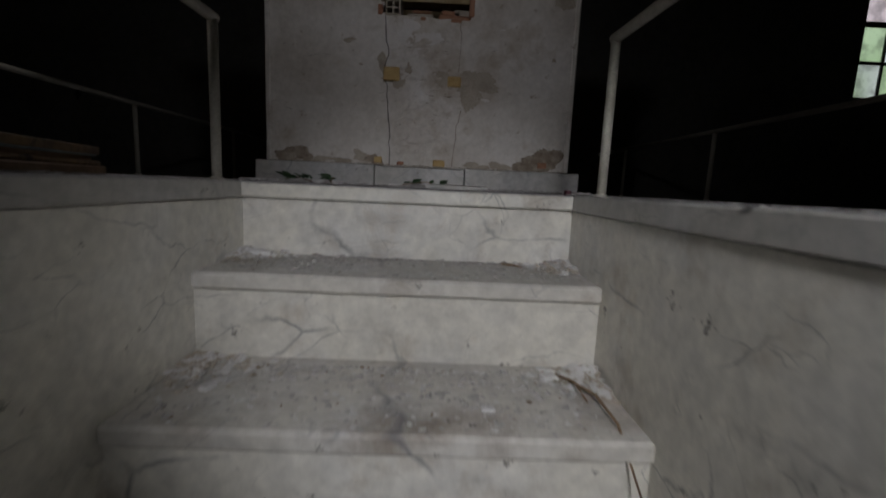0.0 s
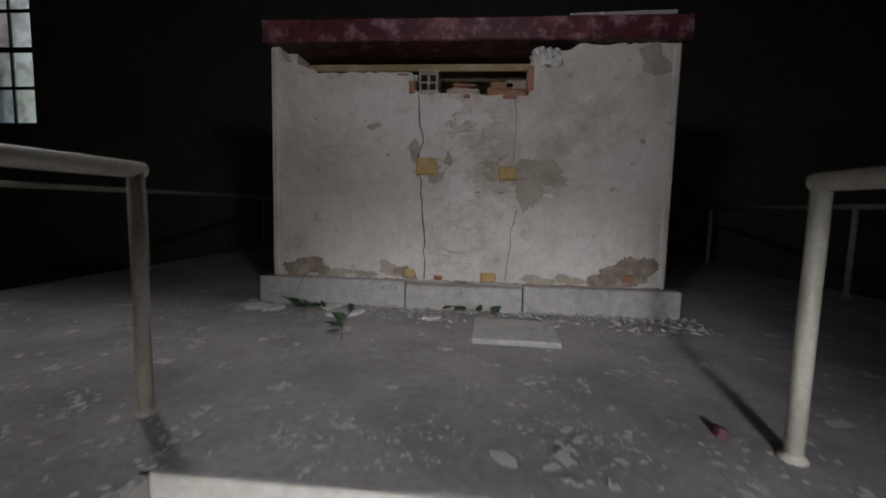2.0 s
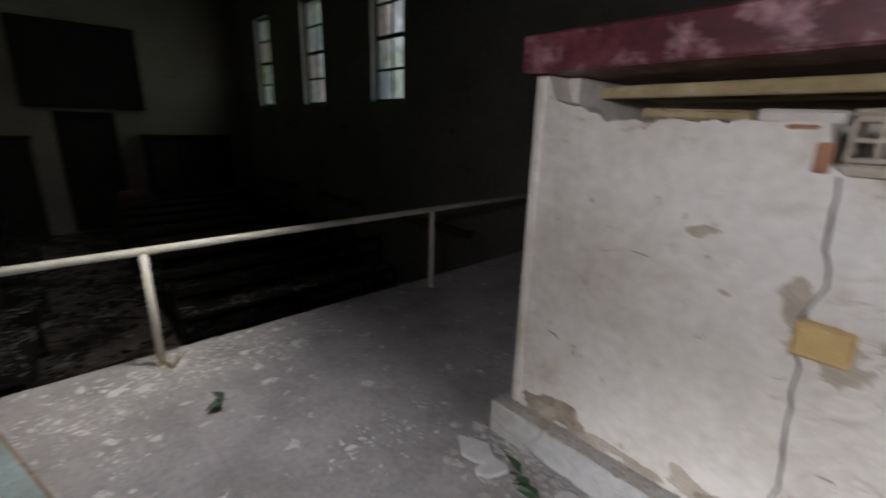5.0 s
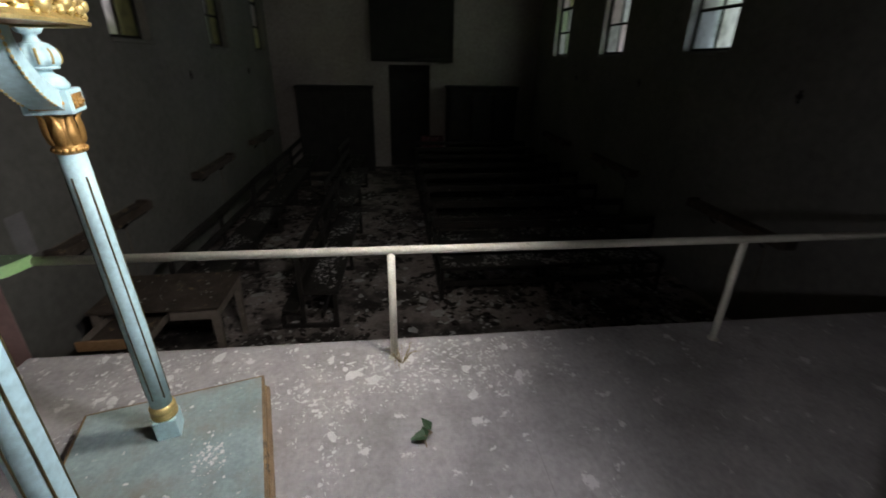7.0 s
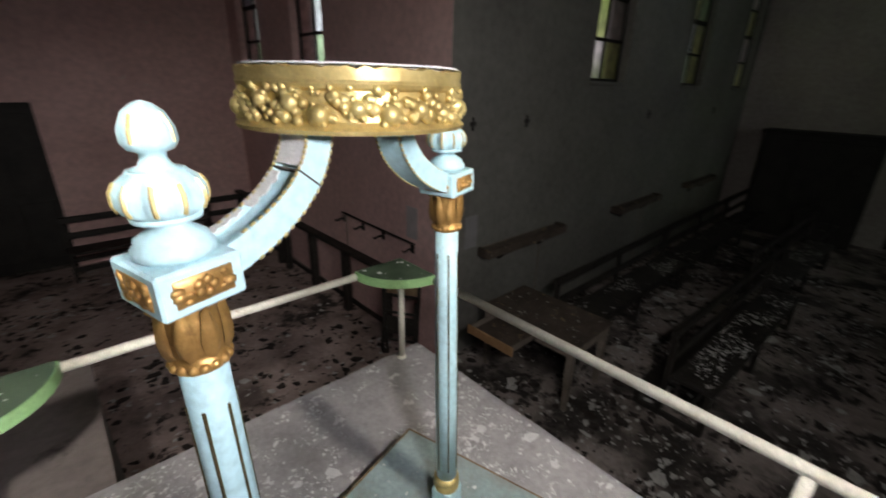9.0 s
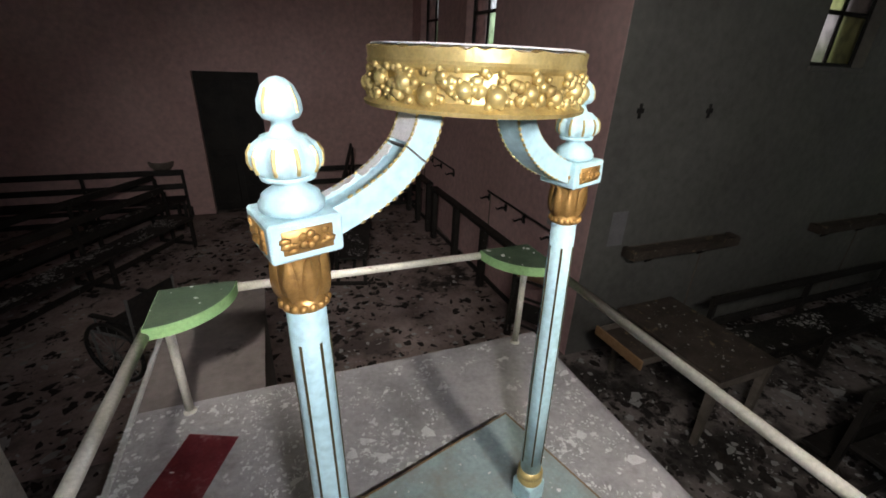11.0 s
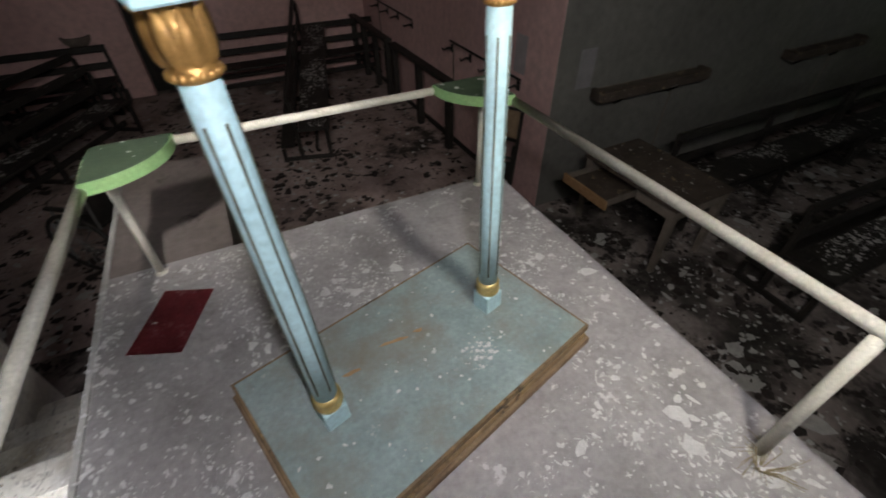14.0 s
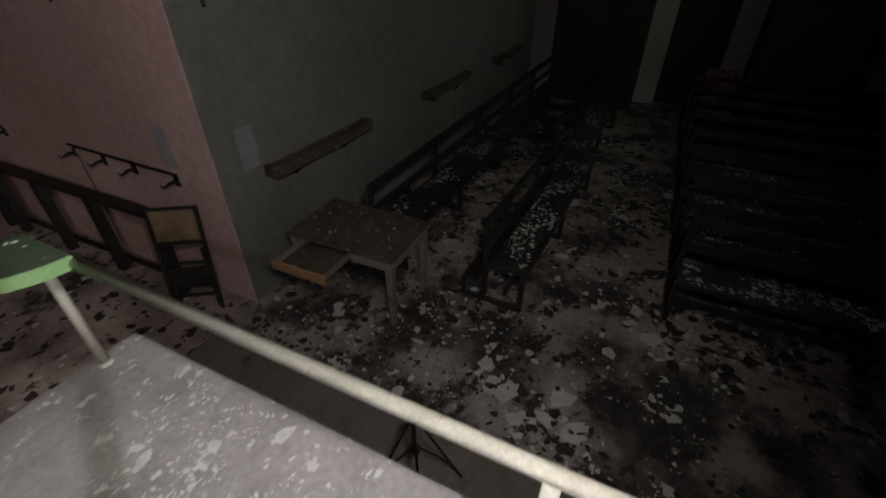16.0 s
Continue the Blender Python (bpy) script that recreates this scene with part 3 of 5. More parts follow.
def tray(parent, x, y, a0, r=0.24):
    """A quarter-round tray in the corner of the rail."""
    n = 18
    out = [(0.0, 0.0)] + [(r * math.cos(radians(a0 + 90 * i / n)), r * math.sin(radians(a0 + 90 * i / n))) for i in range(n + 1)]
    b = bmesh.new()
    lo = [b.verts.new((x + u * 1.0, y + v * 1.0, RZ - 0.012)) for u, v in out]
    hi = [b.verts.new((x + u, y + v, RZ + 0.026)) for u, v in out]
    b.faces.new(lo[::-1])
    b.faces.new(hi)
    for i in range(len(out)):
        j = (i + 1) % len(out)
        b.faces.new((lo[i], lo[j], hi[j], hi[i]))
    t = part("tray", b, GREEN, parent)
    b = bmesh.new()
    top = [b.verts.new((x + 0.004 * math.cos(radians(a0 + 45)) + u * 0.97, y + 0.004 * math.sin(radians(a0 + 45)) + v * 0.97, RZ + 0.0285)) for u, v in out]
    b.faces.new(top)
    g = bmesh.ops.extrude_face_region(b, geom=b.faces[:])
    bmesh.ops.translate(b, verts=[v for v in g["geom"] if isinstance(v, bmesh.types.BMVert)], vec=(0, 0, -0.002))
    part("tray_lining", b, GREENTOP, t, "dull green lining")


def railing(parent, s):
    X, SR, ST, Y = s * 2.12, (-0.648 if s < 0 else 0.636), s * 0.69, -1.06
    part("handrail", tube([(X, Y + 0.21, RZ), (X, 4.2, RZ)], 0.0165, 16), RAIL, parent, smooth=True)
    part("handrail", tube([(X - s * 0.21, Y, RZ), (ST + s * 0.21, Y, RZ)], 0.016, 16), RAIL, parent, smooth=True)
    part("handrail", tube([(ST, Y + 0.2, RZ), (SR, 0.177, RZ)], 0.017, 16), RAIL, parent, smooth=True)
    for x, y in ((X, 0.43), (X, 1.93), (X, 3.43), (X, Y), (ST, Y), (SR, 0.161)):
        rail_post(parent, x, y)
    tray(parent, X - s * 0.0, Y, 0 if s < 0 else 90)
    tray(parent, ST, Y, 90 if s < 0 else 0)


railing(rail_w, -1)
rail_e = thing("altar_rail", pose(0, 0, 0), "cream painted tubular altar rail with green corner trays", "railing")
railing(rail_e, 1)

# ---- the altar ----
AX0, AX1, AF = -0.915, 0.845, 1.255
altar = thing("altar", pose(0, 0, 0), "broken white plastered altar with a red top slab", "altar")
rng = random.Random(11)
front = [(AX0 + 0.03, 0.12), (AX1 - 0.03, 0.12), (AX1 - 0.03, 1.148)]
front += rough_line([(AX1 - 0.03, 1.148), (0.43, 1.147), (0.40, 1.125), (0.31, 1.118), (0.25, 1.105), (0.245, 1.03), (0.225, 0.935), (-0.02, 0.945), (-0.235, 0.94), (-0.265, 0.965), (-0.275, 1.035), (-0.52, 1.035), (-0.70, 1.03),
                    (-0.72, 1.05), (-0.845, 1.085), (-0.875, 1.148)], 0.025, 0.006, rng)[1:]
front += [(AX0 + 0.03, 1.148)]
part("front_wall", prism(front, 0.085, pose(0, AF, 0)), PLASTER, altar)
for s, x in ((-1, AX0), (1, AX1)):
    part("side_wall", box((min(x, x - s * 0.085), AF + 0.086, 0.12), (max(x, x - s * 0.085), AF + 0.72, 1.148)), PLASTER, altar)
    part("corner_bead", box((min(x, x - s * 0.03), AF - 0.006, 0.12), (max(x, x - s * 0.03), AF + 0.086, 1.148), 0.006), PLASTER, altar, "white corner strip")
part("back_wall", box((AX0 + 0.086, AF + 0.62, 0.12), (AX1 - 0.086, AF + 0.72, 1.148)), PLASTER, altar)
part("lintel", box((AX0 + 0.09, AF + 0.19, 1.098), (0.42, AF + 0.30, 1.132), 0.004), BEAM, altar, "yellow-stained concrete beam under the slab")
part("soffit", box((AX0 + 0.09, AF + 0.45, 1.107), (AX1 - 0.09, AF + 0.70, 1.148)), BEAM, altar)
part("infill_brick", box((-0.62, AF + 0.10, 0.90), (-0.3, AF + 0.2, 1.03), 0.006), BRICK, altar)
part("ledge", box((AX0 + 0.088, AF + 0.088, 0.86), (AX1 - 0.088, AF + 0.30, 0.885)), BEAM, altar)
slab_top = part("top_slab", box((-0.938, AF - 0.045, 1.152), (0.872, AF + 0.76, 1.246), 0.006), REDTOP, altar, "chipped dark red painted slab")
for x0, x1, y, h in ((-0.955, -0.282, -0.062, 0.122), (-0.276, 0.232, -0.078, 0.112), (0.238, 0.895, -0.060, 0.120)):
    part("plinth_block", box((x0, AF + y, 0.0), (x1, AF - 0.001, h), 0.005), MARBLE_GREY, altar)
part("plinth_core", box((AX0 - 0.03, AF, 0.0), (AX1 + 0.04, AF + 0.75, 0.118)), MARBLE_GREY, altar)


def ragged(r, rx, rz, n=84):
    """A torn outline: a few large bays with small bites along them."""
    ph = [r.uniform(0, 6.3) for _ in range(5)]
    out = []
    for k in range(n):
        a = 2 * math.pi * k / n
        f = 1 + sum(0.26 / (q + 1) * math.sin((q + 2) * a + ph[q]) for q in range(5)) + r.uniform(-0.11, 0.11)
        out.append((rx * f * math.cos(a), rz * f * math.sin(a)))
    return out


def wall_patch(name, cx, cz, rx, rz, mat, seed, proud=0.003, label=""):
    r = random.Random(seed)
    part(name, prism([(cx + u, cz + v) for u, v in ragged(r, rx, rz)], proud, pose(0, AF - proud, 0)), mat, altar, label)


# the lumpy later infill between the two long cracks
bm = bmesh.new()
NU, NV = 64, 130
grid = []
for j in range(NV + 1):
    z = 0.125 + (0.925 - 0.125) * j / NV
    row = []
    for i in range(NU + 1):
        f = i / NU
        left, right = -0.232 + 0.03 * (0.925 - z), 0.176 - 0.012 * math.sin(z * 9)
        x = left + (right - left) * f
        v = Vector((x, 0, z))
        ledge = sum(min(1, max(0, noise.noise(Vector((x * sx + q * 7.1, q * 3.3, z * sz - x * 6.0))) * 7 - 0.6)) for q, (sx, sz) in enumerate(((9, 17), (14, 26), (22, 34))))
        lump = 0.006 * noise.noise(v * 9) + 0.0025 * noise.noise(v * 31) + 0.0012 * noise.noise(v * 80)
        edge = min(1, 8 * f, 8 * (1 - f), 10 * j / NV, 10 * (1 - j / NV))
        row.append(bm.verts.new((x, AF - 0.0008 - edge * max(0.0006, 0.002 + lump * 1.0 + 0.0042 * ledge), z)))
    grid.append(row)
for p, q in zip(grid, grid[1:]):
    for i in range(NU):
        bm.faces.new((p[i], p[i + 1], q[i + 1], q[i]))
part("infill_render", bm, PLASTER, altar, "lumpy cracked plaster infill")

wall_patch("bare_patch", 0.24, 0.605, 0.125, 0.07, PATCH, 3, 0.003)
wall_patch("bare_patch", 0.33, 0.635, 0.06, 0.028, PATCH, 33, 0.0026)
wall_patch("bare_patch", 0.245, 0.52, 0.045, 0.085, PATCH, 4, 0.0035)
wall_patch("bare_patch", 0.10, 0.615, 0.05, 0.045, PATCH, 44, 0.0095)
wall_patch("bare_patch", -0.255, 0.69, 0.028, 0.05, PATCH, 5, 0.003)
wall_patch("bare_patch", -0.15, 0.63, 0.05, 0.065, PATCH, 15, 0.0075)
for cx, cz, rx, rz, mat, seed in ((-0.80, 0.155, 0.075, 0.035, DARKPATCH, 6), (-0.70, 0.165, 0.05, 0.045, DARKPATCH, 61), (-0.60, 0.140, 0.06, 0.02, PATCH, 62), (-0.48, 0.140, 0.05, 0.018, PATCH, 7), (-0.36, 0.165, 0.05, 0.035, PATCH, 63),
                                  (-0.29, 0.150, 0.045, 0.03, DARKPATCH, 64), (0.30, 0.140, 0.07, 0.02, PATCH, 9), (0.44, 0.145, 0.06, 0.022, PATCH, 65), (0.60, 0.165, 0.065, 0.045, DARKPATCH, 66), (0.72, 0.20, 0.07, 0.075, DARKPATCH, 8),
                                  (0.66, 0.145, 0.10, 0.024, DARKPATCH, 67), (0.74, 1.08, 0.06, 0.06, PATCH, 10)):
    wall_patch("damp_patch", cx, cz, rx, rz, mat, seed, 0.002 + 0.0002 * (seed % 7))


def crack(points, w, seed, mat=CRACK, out=0.004):
    r = random.Random(seed)
    line = rough_line(points, 0.03, 0.005, r)
    left = [(x - w * r.uniform(0.3, 1), z) for x, z in line]
    right = [(x + w * r.uniform(0.3, 1), z) for x, z in line]
    part("crack", prism(left + right[::-1], out, pose(0, AF - out, 0)), mat, altar)


rng = random.Random(61)
LIME = material("limewash_white", [(0.3, (0.66, 0.63, 0.60)), (0.7, (0.77, 0.755, 0.74))], 12, 9, 0.9, bump=0.6, bump_scale=22, grain=0.4)
for k in range(7):
    x, z, s = rng.uniform(-0.18, 0.12), rng.uniform(0.74, 0.90), rng.uniform(0.025, 0.06)
    wall_patch("limewash_patch", x, z, s, s * rng.uniform(0.5, 0.9), LIME, 200 + k, rng.uniform(0.006, 0.0085))
for k in range(8):
    x, z, s = rng.choice((rng.uniform(-0.45, -0.26), rng.uniform(0.20, 0.42))), rng.uniform(0.5, 0.92), rng.uniform(0.008, 0.022)
    wall_patch("limewash_patch", x, z, s * 1.4, s * rng.uniform(0.4, 0.8), LIME if k % 3 else PATCH, 300 + k, rng.uniform(0.0010, 0.0022))
crack([(-0.245, 0.94), (-0.240, 0.85), (-0.222, 0.74), (-0.245, 0.66), (-0.225, 0.54), (-0.21, 0.35), (-0.205, 0.125)], 0.0036, 1)
crack([(0.178, 0.93), (0.182, 0.80), (0.175, 0.66)], 0.0026, 2, DARKPATCH)
crack([(0.20, 0.45), (0.175, 0.33), (0.160, 0.13)], 0.0032, 3, DARKPATCH)
rng = random.Random(22)
for k in range(22):
    x, z, L = rng.uniform(-0.18, 0.13), rng.uniform(0.16, 0.86) ** 1.1, rng.uniform(0.015, 0.07)
    d = rng.uniform(-0.5, 0.9)
    crack([(x, z), (x + L * 0.35, z - L * 0.35 * d), (x + L * 0.7, z - L * 0.5 * d), (x + L, z - L * 0.35 * d)], rng.uniform(0.0004, 0.0009), rng.randint(0, 999), DARKPATCH, 0.0095)
rng = random.Random(21)
for k in range(14):
    x, z = rng.uniform(-0.85, 0.75), rng.uniform(0.15, 0.98)
    L = rng.uniform(0.012, 0.055)
    d = rng.uniform(-0.6, 0.5)
    crack([(x, z), (x + L * 0.6, z + L * 0.3 * d), (x + L, z + L * d)], rng.uniform(0.0006, 0.0016), rng.randint(0, 999))
for x0, x1, z0, z1, mat, dy in ((-0.248, -0.157, 0.594, 0.668, YELLOWBRICK, 0.020), (0.116, 0.192, 0.576, 0.632, YELLOWBRICK, 0.018), (0.195, 0.240, 0.582, 0.628, PATCH, 0.010), (-0.295, -0.245, 0.132, 0.172, YELLOWBRICK, 0.005), (-0.16, -0.12, 0.124, 0.148, BRICK, 0.008),
                                (0.05, 0.12, 0.124, 0.165, YELLOWBRICK, 0.010), (0.66, 0.72, 0.14, 0.180, BRICK, 0.005)):
    part("brick", box((x0, AF - dy, z0), (x1, AF + 0.02, z1), 0.006), mat, altar)
for x0, x1, z0, z1 in ((-0.288, -0.262, 0.945, 1.0), (0.222, 0.25, 0.955, 1.06), (-0.05, -0.02, 0.925, 0.944), (0.12, 0.18, 0.922, 0.938), (-0.34, -0.29, 1.022, 1.031)):
    part("brick", box((x0, AF - 0.004, z0), (x1, AF + 0.05, z1), 0.004), BRICK, altar)
# hollow brick and rubble in the hole
hb = bmesh.new()
for u in range(3):
    add_box(hb, (-0.252 + u * 0.038, AF + 0.045, 0.965), (-0.242 + u * 0.038, AF + 0.2, 1.045), 0.002)
for w in range(3):
    add_box(hb, (-0.252, AF + 0.046, 0.965 + w * 0.036), (-0.166, AF + 0.2, 0.974 + w * 0.036), 0.002)
add_box(hb, (-0.256, AF + 0.04, 1.046), (-0.160, AF + 0.2, 1.060), 0.006)
add_box(hb, (-0.262, AF + 0.03, 0.938), (-0.156, AF + 0.2, 0.964), 0.006)
part("hollow_brick", hb, PATCH, altar, "broken hollow brick in the hole")
part("loose_brick", box((-0.13, AF + 0.05, 0.935), (0.02, AF + 0.18, 0.982), 0.008), PATCH, altar)
for x0, x1, z0, z1, mat in ((-0.15, -0.06, 0.985, 1.0, BEAM), (-0.14, -0.03, 1.003, 1.018, BRICK), (0.03, 0.14, 0.998, 1.03, BRICK), (0.10, 0.2, 1.0, 1.04, PATCH), (-0.70, -0.46, 1.02, 1.045, BEAM), (-0.45, -0.30, 1.02, 1.05, PLASTER)):
    part("loose_brick", box((x0, AF + 0.11, z0), (x1, AF + 0.2, z1), 0.006, pose(0, 0, 0, 0, 2, 0)), mat, altar)
part("loose_brick", box((0.0, AF + 0.06, 0.94), (0.19, AF + 0.16, 0.992), 0.008, pose(0, 0, 0, 0, 3, 0)), BRICK, altar)
rng = random.Random(31)
cr = bmesh.new()
for _ in range(60):
    m = pose(rng.uniform(0.245, 0.36), AF + rng.uniform(-0.012, 0.03), rng.uniform(1.06, 1.128), rng.uniform(0, 90), rng.uniform(0, 90), rng.uniform(0, 90))
    s = rng.uniform(0.006, 0.02)
    add_box(cr, (-s, -s * 0.7, -s * 0.5), (s, s * 0.7, s * 0.5), 0.0, m)
tagged(part("crumbled_mortar", cr, FLAKE, altar, "white crumbled mortar"), kind="stuff")

# ---- loose pieces on and before the altar ----
tagged(part("pale_panel", box((-0.21, -0.12, 0), (0.21, 0.12, 0.018), 0.003), SLAB), "thin pale stone panel lying on the red altar top", "stone slab").matrix_basis = pose(0.60, 1.345, 1.2465, 0, 0, -3)
tagged(part("brown_scrap", prism(blob(random.Random(4), 0.009, 0.015, 9, 0.25), 0.018, pose(0, 0, 0, -90, 0, 0)), REDTOP), "small dark red-brown scrap on the platform", "debris").matrix_basis = pose(0.543, 0.23, 0.019, 0, 0, 15)
tagged(part("marble_slab", box((-0.145, -0.13, 0), (0.15, 0.13, 0.020), 0.004), MARBLE_GREY), "loose pale marble slab lying before the altar", "stone slab").matrix_basis = pose(0.175, 0.865, 0.003, 1, 0, -2)
for k, (x, y, s, rz) in enumerate(((-0.908, 1.078, 0.072, 10), (-0.82, 1.06, 0.05, 60), (-0.51, 1.035, 0.085, 30), (-0.60, 1.12, 0.06, 70), (-0.135, 1.02, 0.036, 20))):
    r = random.Random(40 + k)
    tagged(part("plaster_piece", prism(blob(r, s, s * 0.6, 9, 0.3), 0.014, pose(0, 0, 0, -90, 0, 0)), FLAKE), "broken white plaster piece on the platform", "debris", "plaster pieces by the altar").matrix_basis = pose(x, y, 0.016, 0, 0, rz)


def leaf(bm, m, L):
    """A pointed, slightly folded leaf."""
    pts = [(0, 0, 0), (0.32, 0.3, 0.08), (0.2, 0.62, 0.06), (0, 1, -0.05), (-0.2, 0.62, 0.06), (-0.32, 0.3, 0.08)]
    v = [bm.verts.new(m @ Vector((x * L, y * L, z * L))) for x, y, z in pts]
    bm.faces.new((v[0], v[1], v[2], v[3]))
    bm.faces.new((v[0], v[3], v[4], v[5]))


def sprig(x, y, rz, n, length, seed, label):
    r = random.Random(seed)
    t = thing("ivy_sprig", pose(x, y, 0.004, 0, 0, rz), label, "plant", "ivy sprigs")
    part("stem", tube([(0, 0, 0.004), (length * 0.4, 0.02, 0.02), (length * 0.7, 0.0, 0.03), (length, 0.03, 0.01)], 0.0022, 5), BAREWOOD, t)
    for k in range(n):
        b = bmesh.new()
        f = (k + 1) / n
        leaf(b, pose(length * f, 0.01, 0.02, r.uniform(0, 40), r.uniform(-30, 30), r.uniform(-120, 60)), r.uniform(0.045, 0.075))
        part("leaf", b, LEAF, t)
    return t


sprig(-0.40, 0.69, 101, 9, 0.40, 1, "green ivy sprig lying by the altar plinth")
sprig(-0.58, 1.05, 160, 11, 0.17, 2, "green ivy leaves heaped by the altar plinth")
sprig(-0.16, 1.11, -10, 5, 0.26, 3, "ivy stem tucked against the plinth")
sprig(-1.63, 0.53, 150, 3, 0.06, 4, "small dark leaf sprig on the dusty platform")

# ---- the blue and gold stand ----
def arm_at(t, s):
    """The middle line of an arm at the angle t, from the die block's inner side to the crown's foot."""
    return -s * (0.034 + 0.296 * (math.sin(t) - 0.5)), 1.092 + 0.152 * (0.866 - math.cos(t))


GILTWOOD = material("worn_gilt_wood", [(0.3, (0.13, 0.085, 0.05)), (0.55, (0.25, 0.165, 0.085)), (0.75, (0.38, 0.25, 0.11))], 9, 9, 0.6, bump=0.3, stain=((0.05, 0.035, 0.025), 14, 0.56, 0.66))
stand = thing("statue_stand", pose(-1.4245, -0.1995, 0, 0, 0, 15.5), "pale blue two-column stand with gilded crown ring", "stand")
board = part("base_board", box((-0.46, -0.27, 0.060), (0.46, 0.27, 0.092), 0.004), BLUEBASE, stand, "worn grey-blue board")
part("base_moulding", box((-0.468, -0.278, 0.030), (0.468, 0.278, 0.0465), 0.005), GILTWOOD, board)
part("base_band", box((-0.448, -0.258, 0.047), (0.448, 0.258, 0.0595)), BAREWOOD, board)
part("base_plinth", box((-0.477, -0.287, 0.0), (0.477, 0.287, 0.0295), 0.004), BAREWOOD, board)
part("base_edge", box((-0.4655, -0.2755, 0.066), (0.4655, 0.2755, 0.0912), 0.002), GILTWOOD, board)
rng = random.Random(8)
for x, y, rz, L in ((0.033, -0.087, -18, 0.060), (0.19, -0.079, -12, 0.028), (-0.05, -0.07, -18, 0.016)):
    part("scratch", prism(blob(rng, L, 0.006, 13, 0.35), 0.001, pose(x, y, 0.0928, -90, 0, rz)), PALEWOOD, board, "bare orange wood scratch")

for s in (-1, 1):
    X = s * 0.2855 + 0.037
    # the whole upper part leans a little to one side
    at = pose(0.294, 0, 0.09, -1.2, 1.7, 0) if s > 0 else pose(-0.286, 0, 0.09, 0.5, 2.2, 0)
    at = at @ pose(0, 0, -0.09)
    col = part("column", lathe([(0.029, 0.216), (0.0295, 0.5), (0.0275, 0.8), (0.0262, 0.981)], 36), BLUE, stand, smooth=True)
    col.matrix_basis = at
    for k in range(6):
        a = radians(60 * k + 42)
        cx, sy = math.cos(a), math.sin(a)
        part("flute", tube([(0.0288 * cx, 0.0288 * sy, 0.25), (0.0290 * cx, 0.0290 * sy, 0.5), (0.0271 * cx, 0.0271 * sy, 0.8), (0.0262 * cx, 0.0262 * sy, 0.925)], 0.0024, 6), OLDGOLD, col, "dark gold flute")
    part("foot_block", box((-0.033, -0.033, 0.0925), (0.033, 0.033, 0.165), 0.003), BLUE, stand).matrix_basis = at
    part("foot_ring", lathe([(0.030, 0.165), (0.036, 0.170), (0.0375, 0.180), (0.032, 0.186), (0.032, 0.190), (0.036, 0.196), (0.036, 0.206), (0.029, 0.216)], 32), GOLD, stand, smooth=True).matrix_basis = at
    cap = part("capital", lathe([(0.0251, 0.966), (0.0307, 0.969), (0.0321, 0.976), (0.0288, 0.983), (0.0262, 0.985), (0.0285, 0.990), (0.0305, 1.001), (0.0308, 1.014), (0.0285, 1.031), (0.0245, 1.043), (0.0280, 1.053)], 32), COPPERGOLD, stand, "gilded leaf capital", smooth=True)
    cap.matrix_basis = at @ pose(0, 0, 0.0115)
    for k in range(8):
        lf = bmesh.new()
        rows = [(0.0265, 0.986, 0.004), (0.0315, 0.996, 0.0085), (0.0335, 1.011, 0.0110), (0.0325, 1.030, 0.0080), (0.0305, 1.043, 0.0045), (0.0370, 1.052, 0.0015)]
        prev = None
        for r, z, w in rows:
            cur = [lf.verts.new((r - 0.001, -w, z - 0.001)), lf.verts.new((r + 0.0065, 0, z)), lf.verts.new((r - 0.001, w, z - 0.001))]
            if prev:
                for i in (0, 1):
                    lf.faces.new((prev[i], prev[i + 1], cur[i + 1], cur[i]))
            prev = cur
        part("acanthus_leaf", lf, COPPERGOLD, cap, smooth=True).matrix_basis = pose(0, 0, 0, 0, 0, 45 * k)
    for k in range(16):
        a = 2 * math.pi * k / 16
        bd = bmesh.new()
        bmesh.ops.create_icosphere(bd, subdivisions=2, radius=0.0066, matrix=Matrix.Translation((0.0285 * math.cos(a), 0.0285 * math.sin(a), 0.975)))
        part("bead", bd, COPPERGOLD, cap, smooth=True)
    cube = part("die_block", box((-0.0435, -0.0435, 1.0645), (0.0435, 0.0435, 1.113), 0.003), BLUE, stand)
    cube.matrix_basis = at
    for q in range(4):
        pn = bmesh.new()
        rr = random.Random(q)
        add_box(pn, (-0.030, -0.0455, 1.0745), (0.030, -0.0432, 1.1045), 0.001)
        for n in range(5):
            a = 2 * math.pi * n / 5
            bmesh.ops.create_icosphere(pn, subdivisions=1, radius=0.0065, matrix=Matrix.Translation((0.008 * math.cos(a), -0.0455, 1.0895 + 0.007 * math.sin(a))) @ Matrix.Diagonal((1, 0.5, 1, 1)))
        for _ in range(10):
            u, w = rr.choice((-1, 1)) * rr.uniform(0.015, 0.027), rr.uniform(1.078, 1.101)
            bmesh.ops.create_icosphere(pn, subdivisions=1, radius=rr.uniform(0.003, 0.006), matrix=Matrix.Translation((u, -0.0455, w)) @ Matrix.Diagonal((1.5, 0.5, 1, 1)))
        part("rosette_panel", pn, COPPERGOLD, cube, "gilded flower panel", smooth=True).matrix_basis = pose(0, 0, 0, 0, 0, 90 * q)
    fin = part("finial", lathe([(0.0336, 1.113), (0.0378, 1.117), (0.0382, 1.124), (0.0344, 1.128), (0.0336, 1.133), (0.0252, 1.139), (0.0185, 1.143), (0.0168, 1.148), (0.0176, 1.151), (0.0311, 1.152), (0.0319, 1.156), (0.0286, 1.158)], 36), BLUE, stand, "turned pale blue finial", smooth=True)
    fin.matrix_basis = at
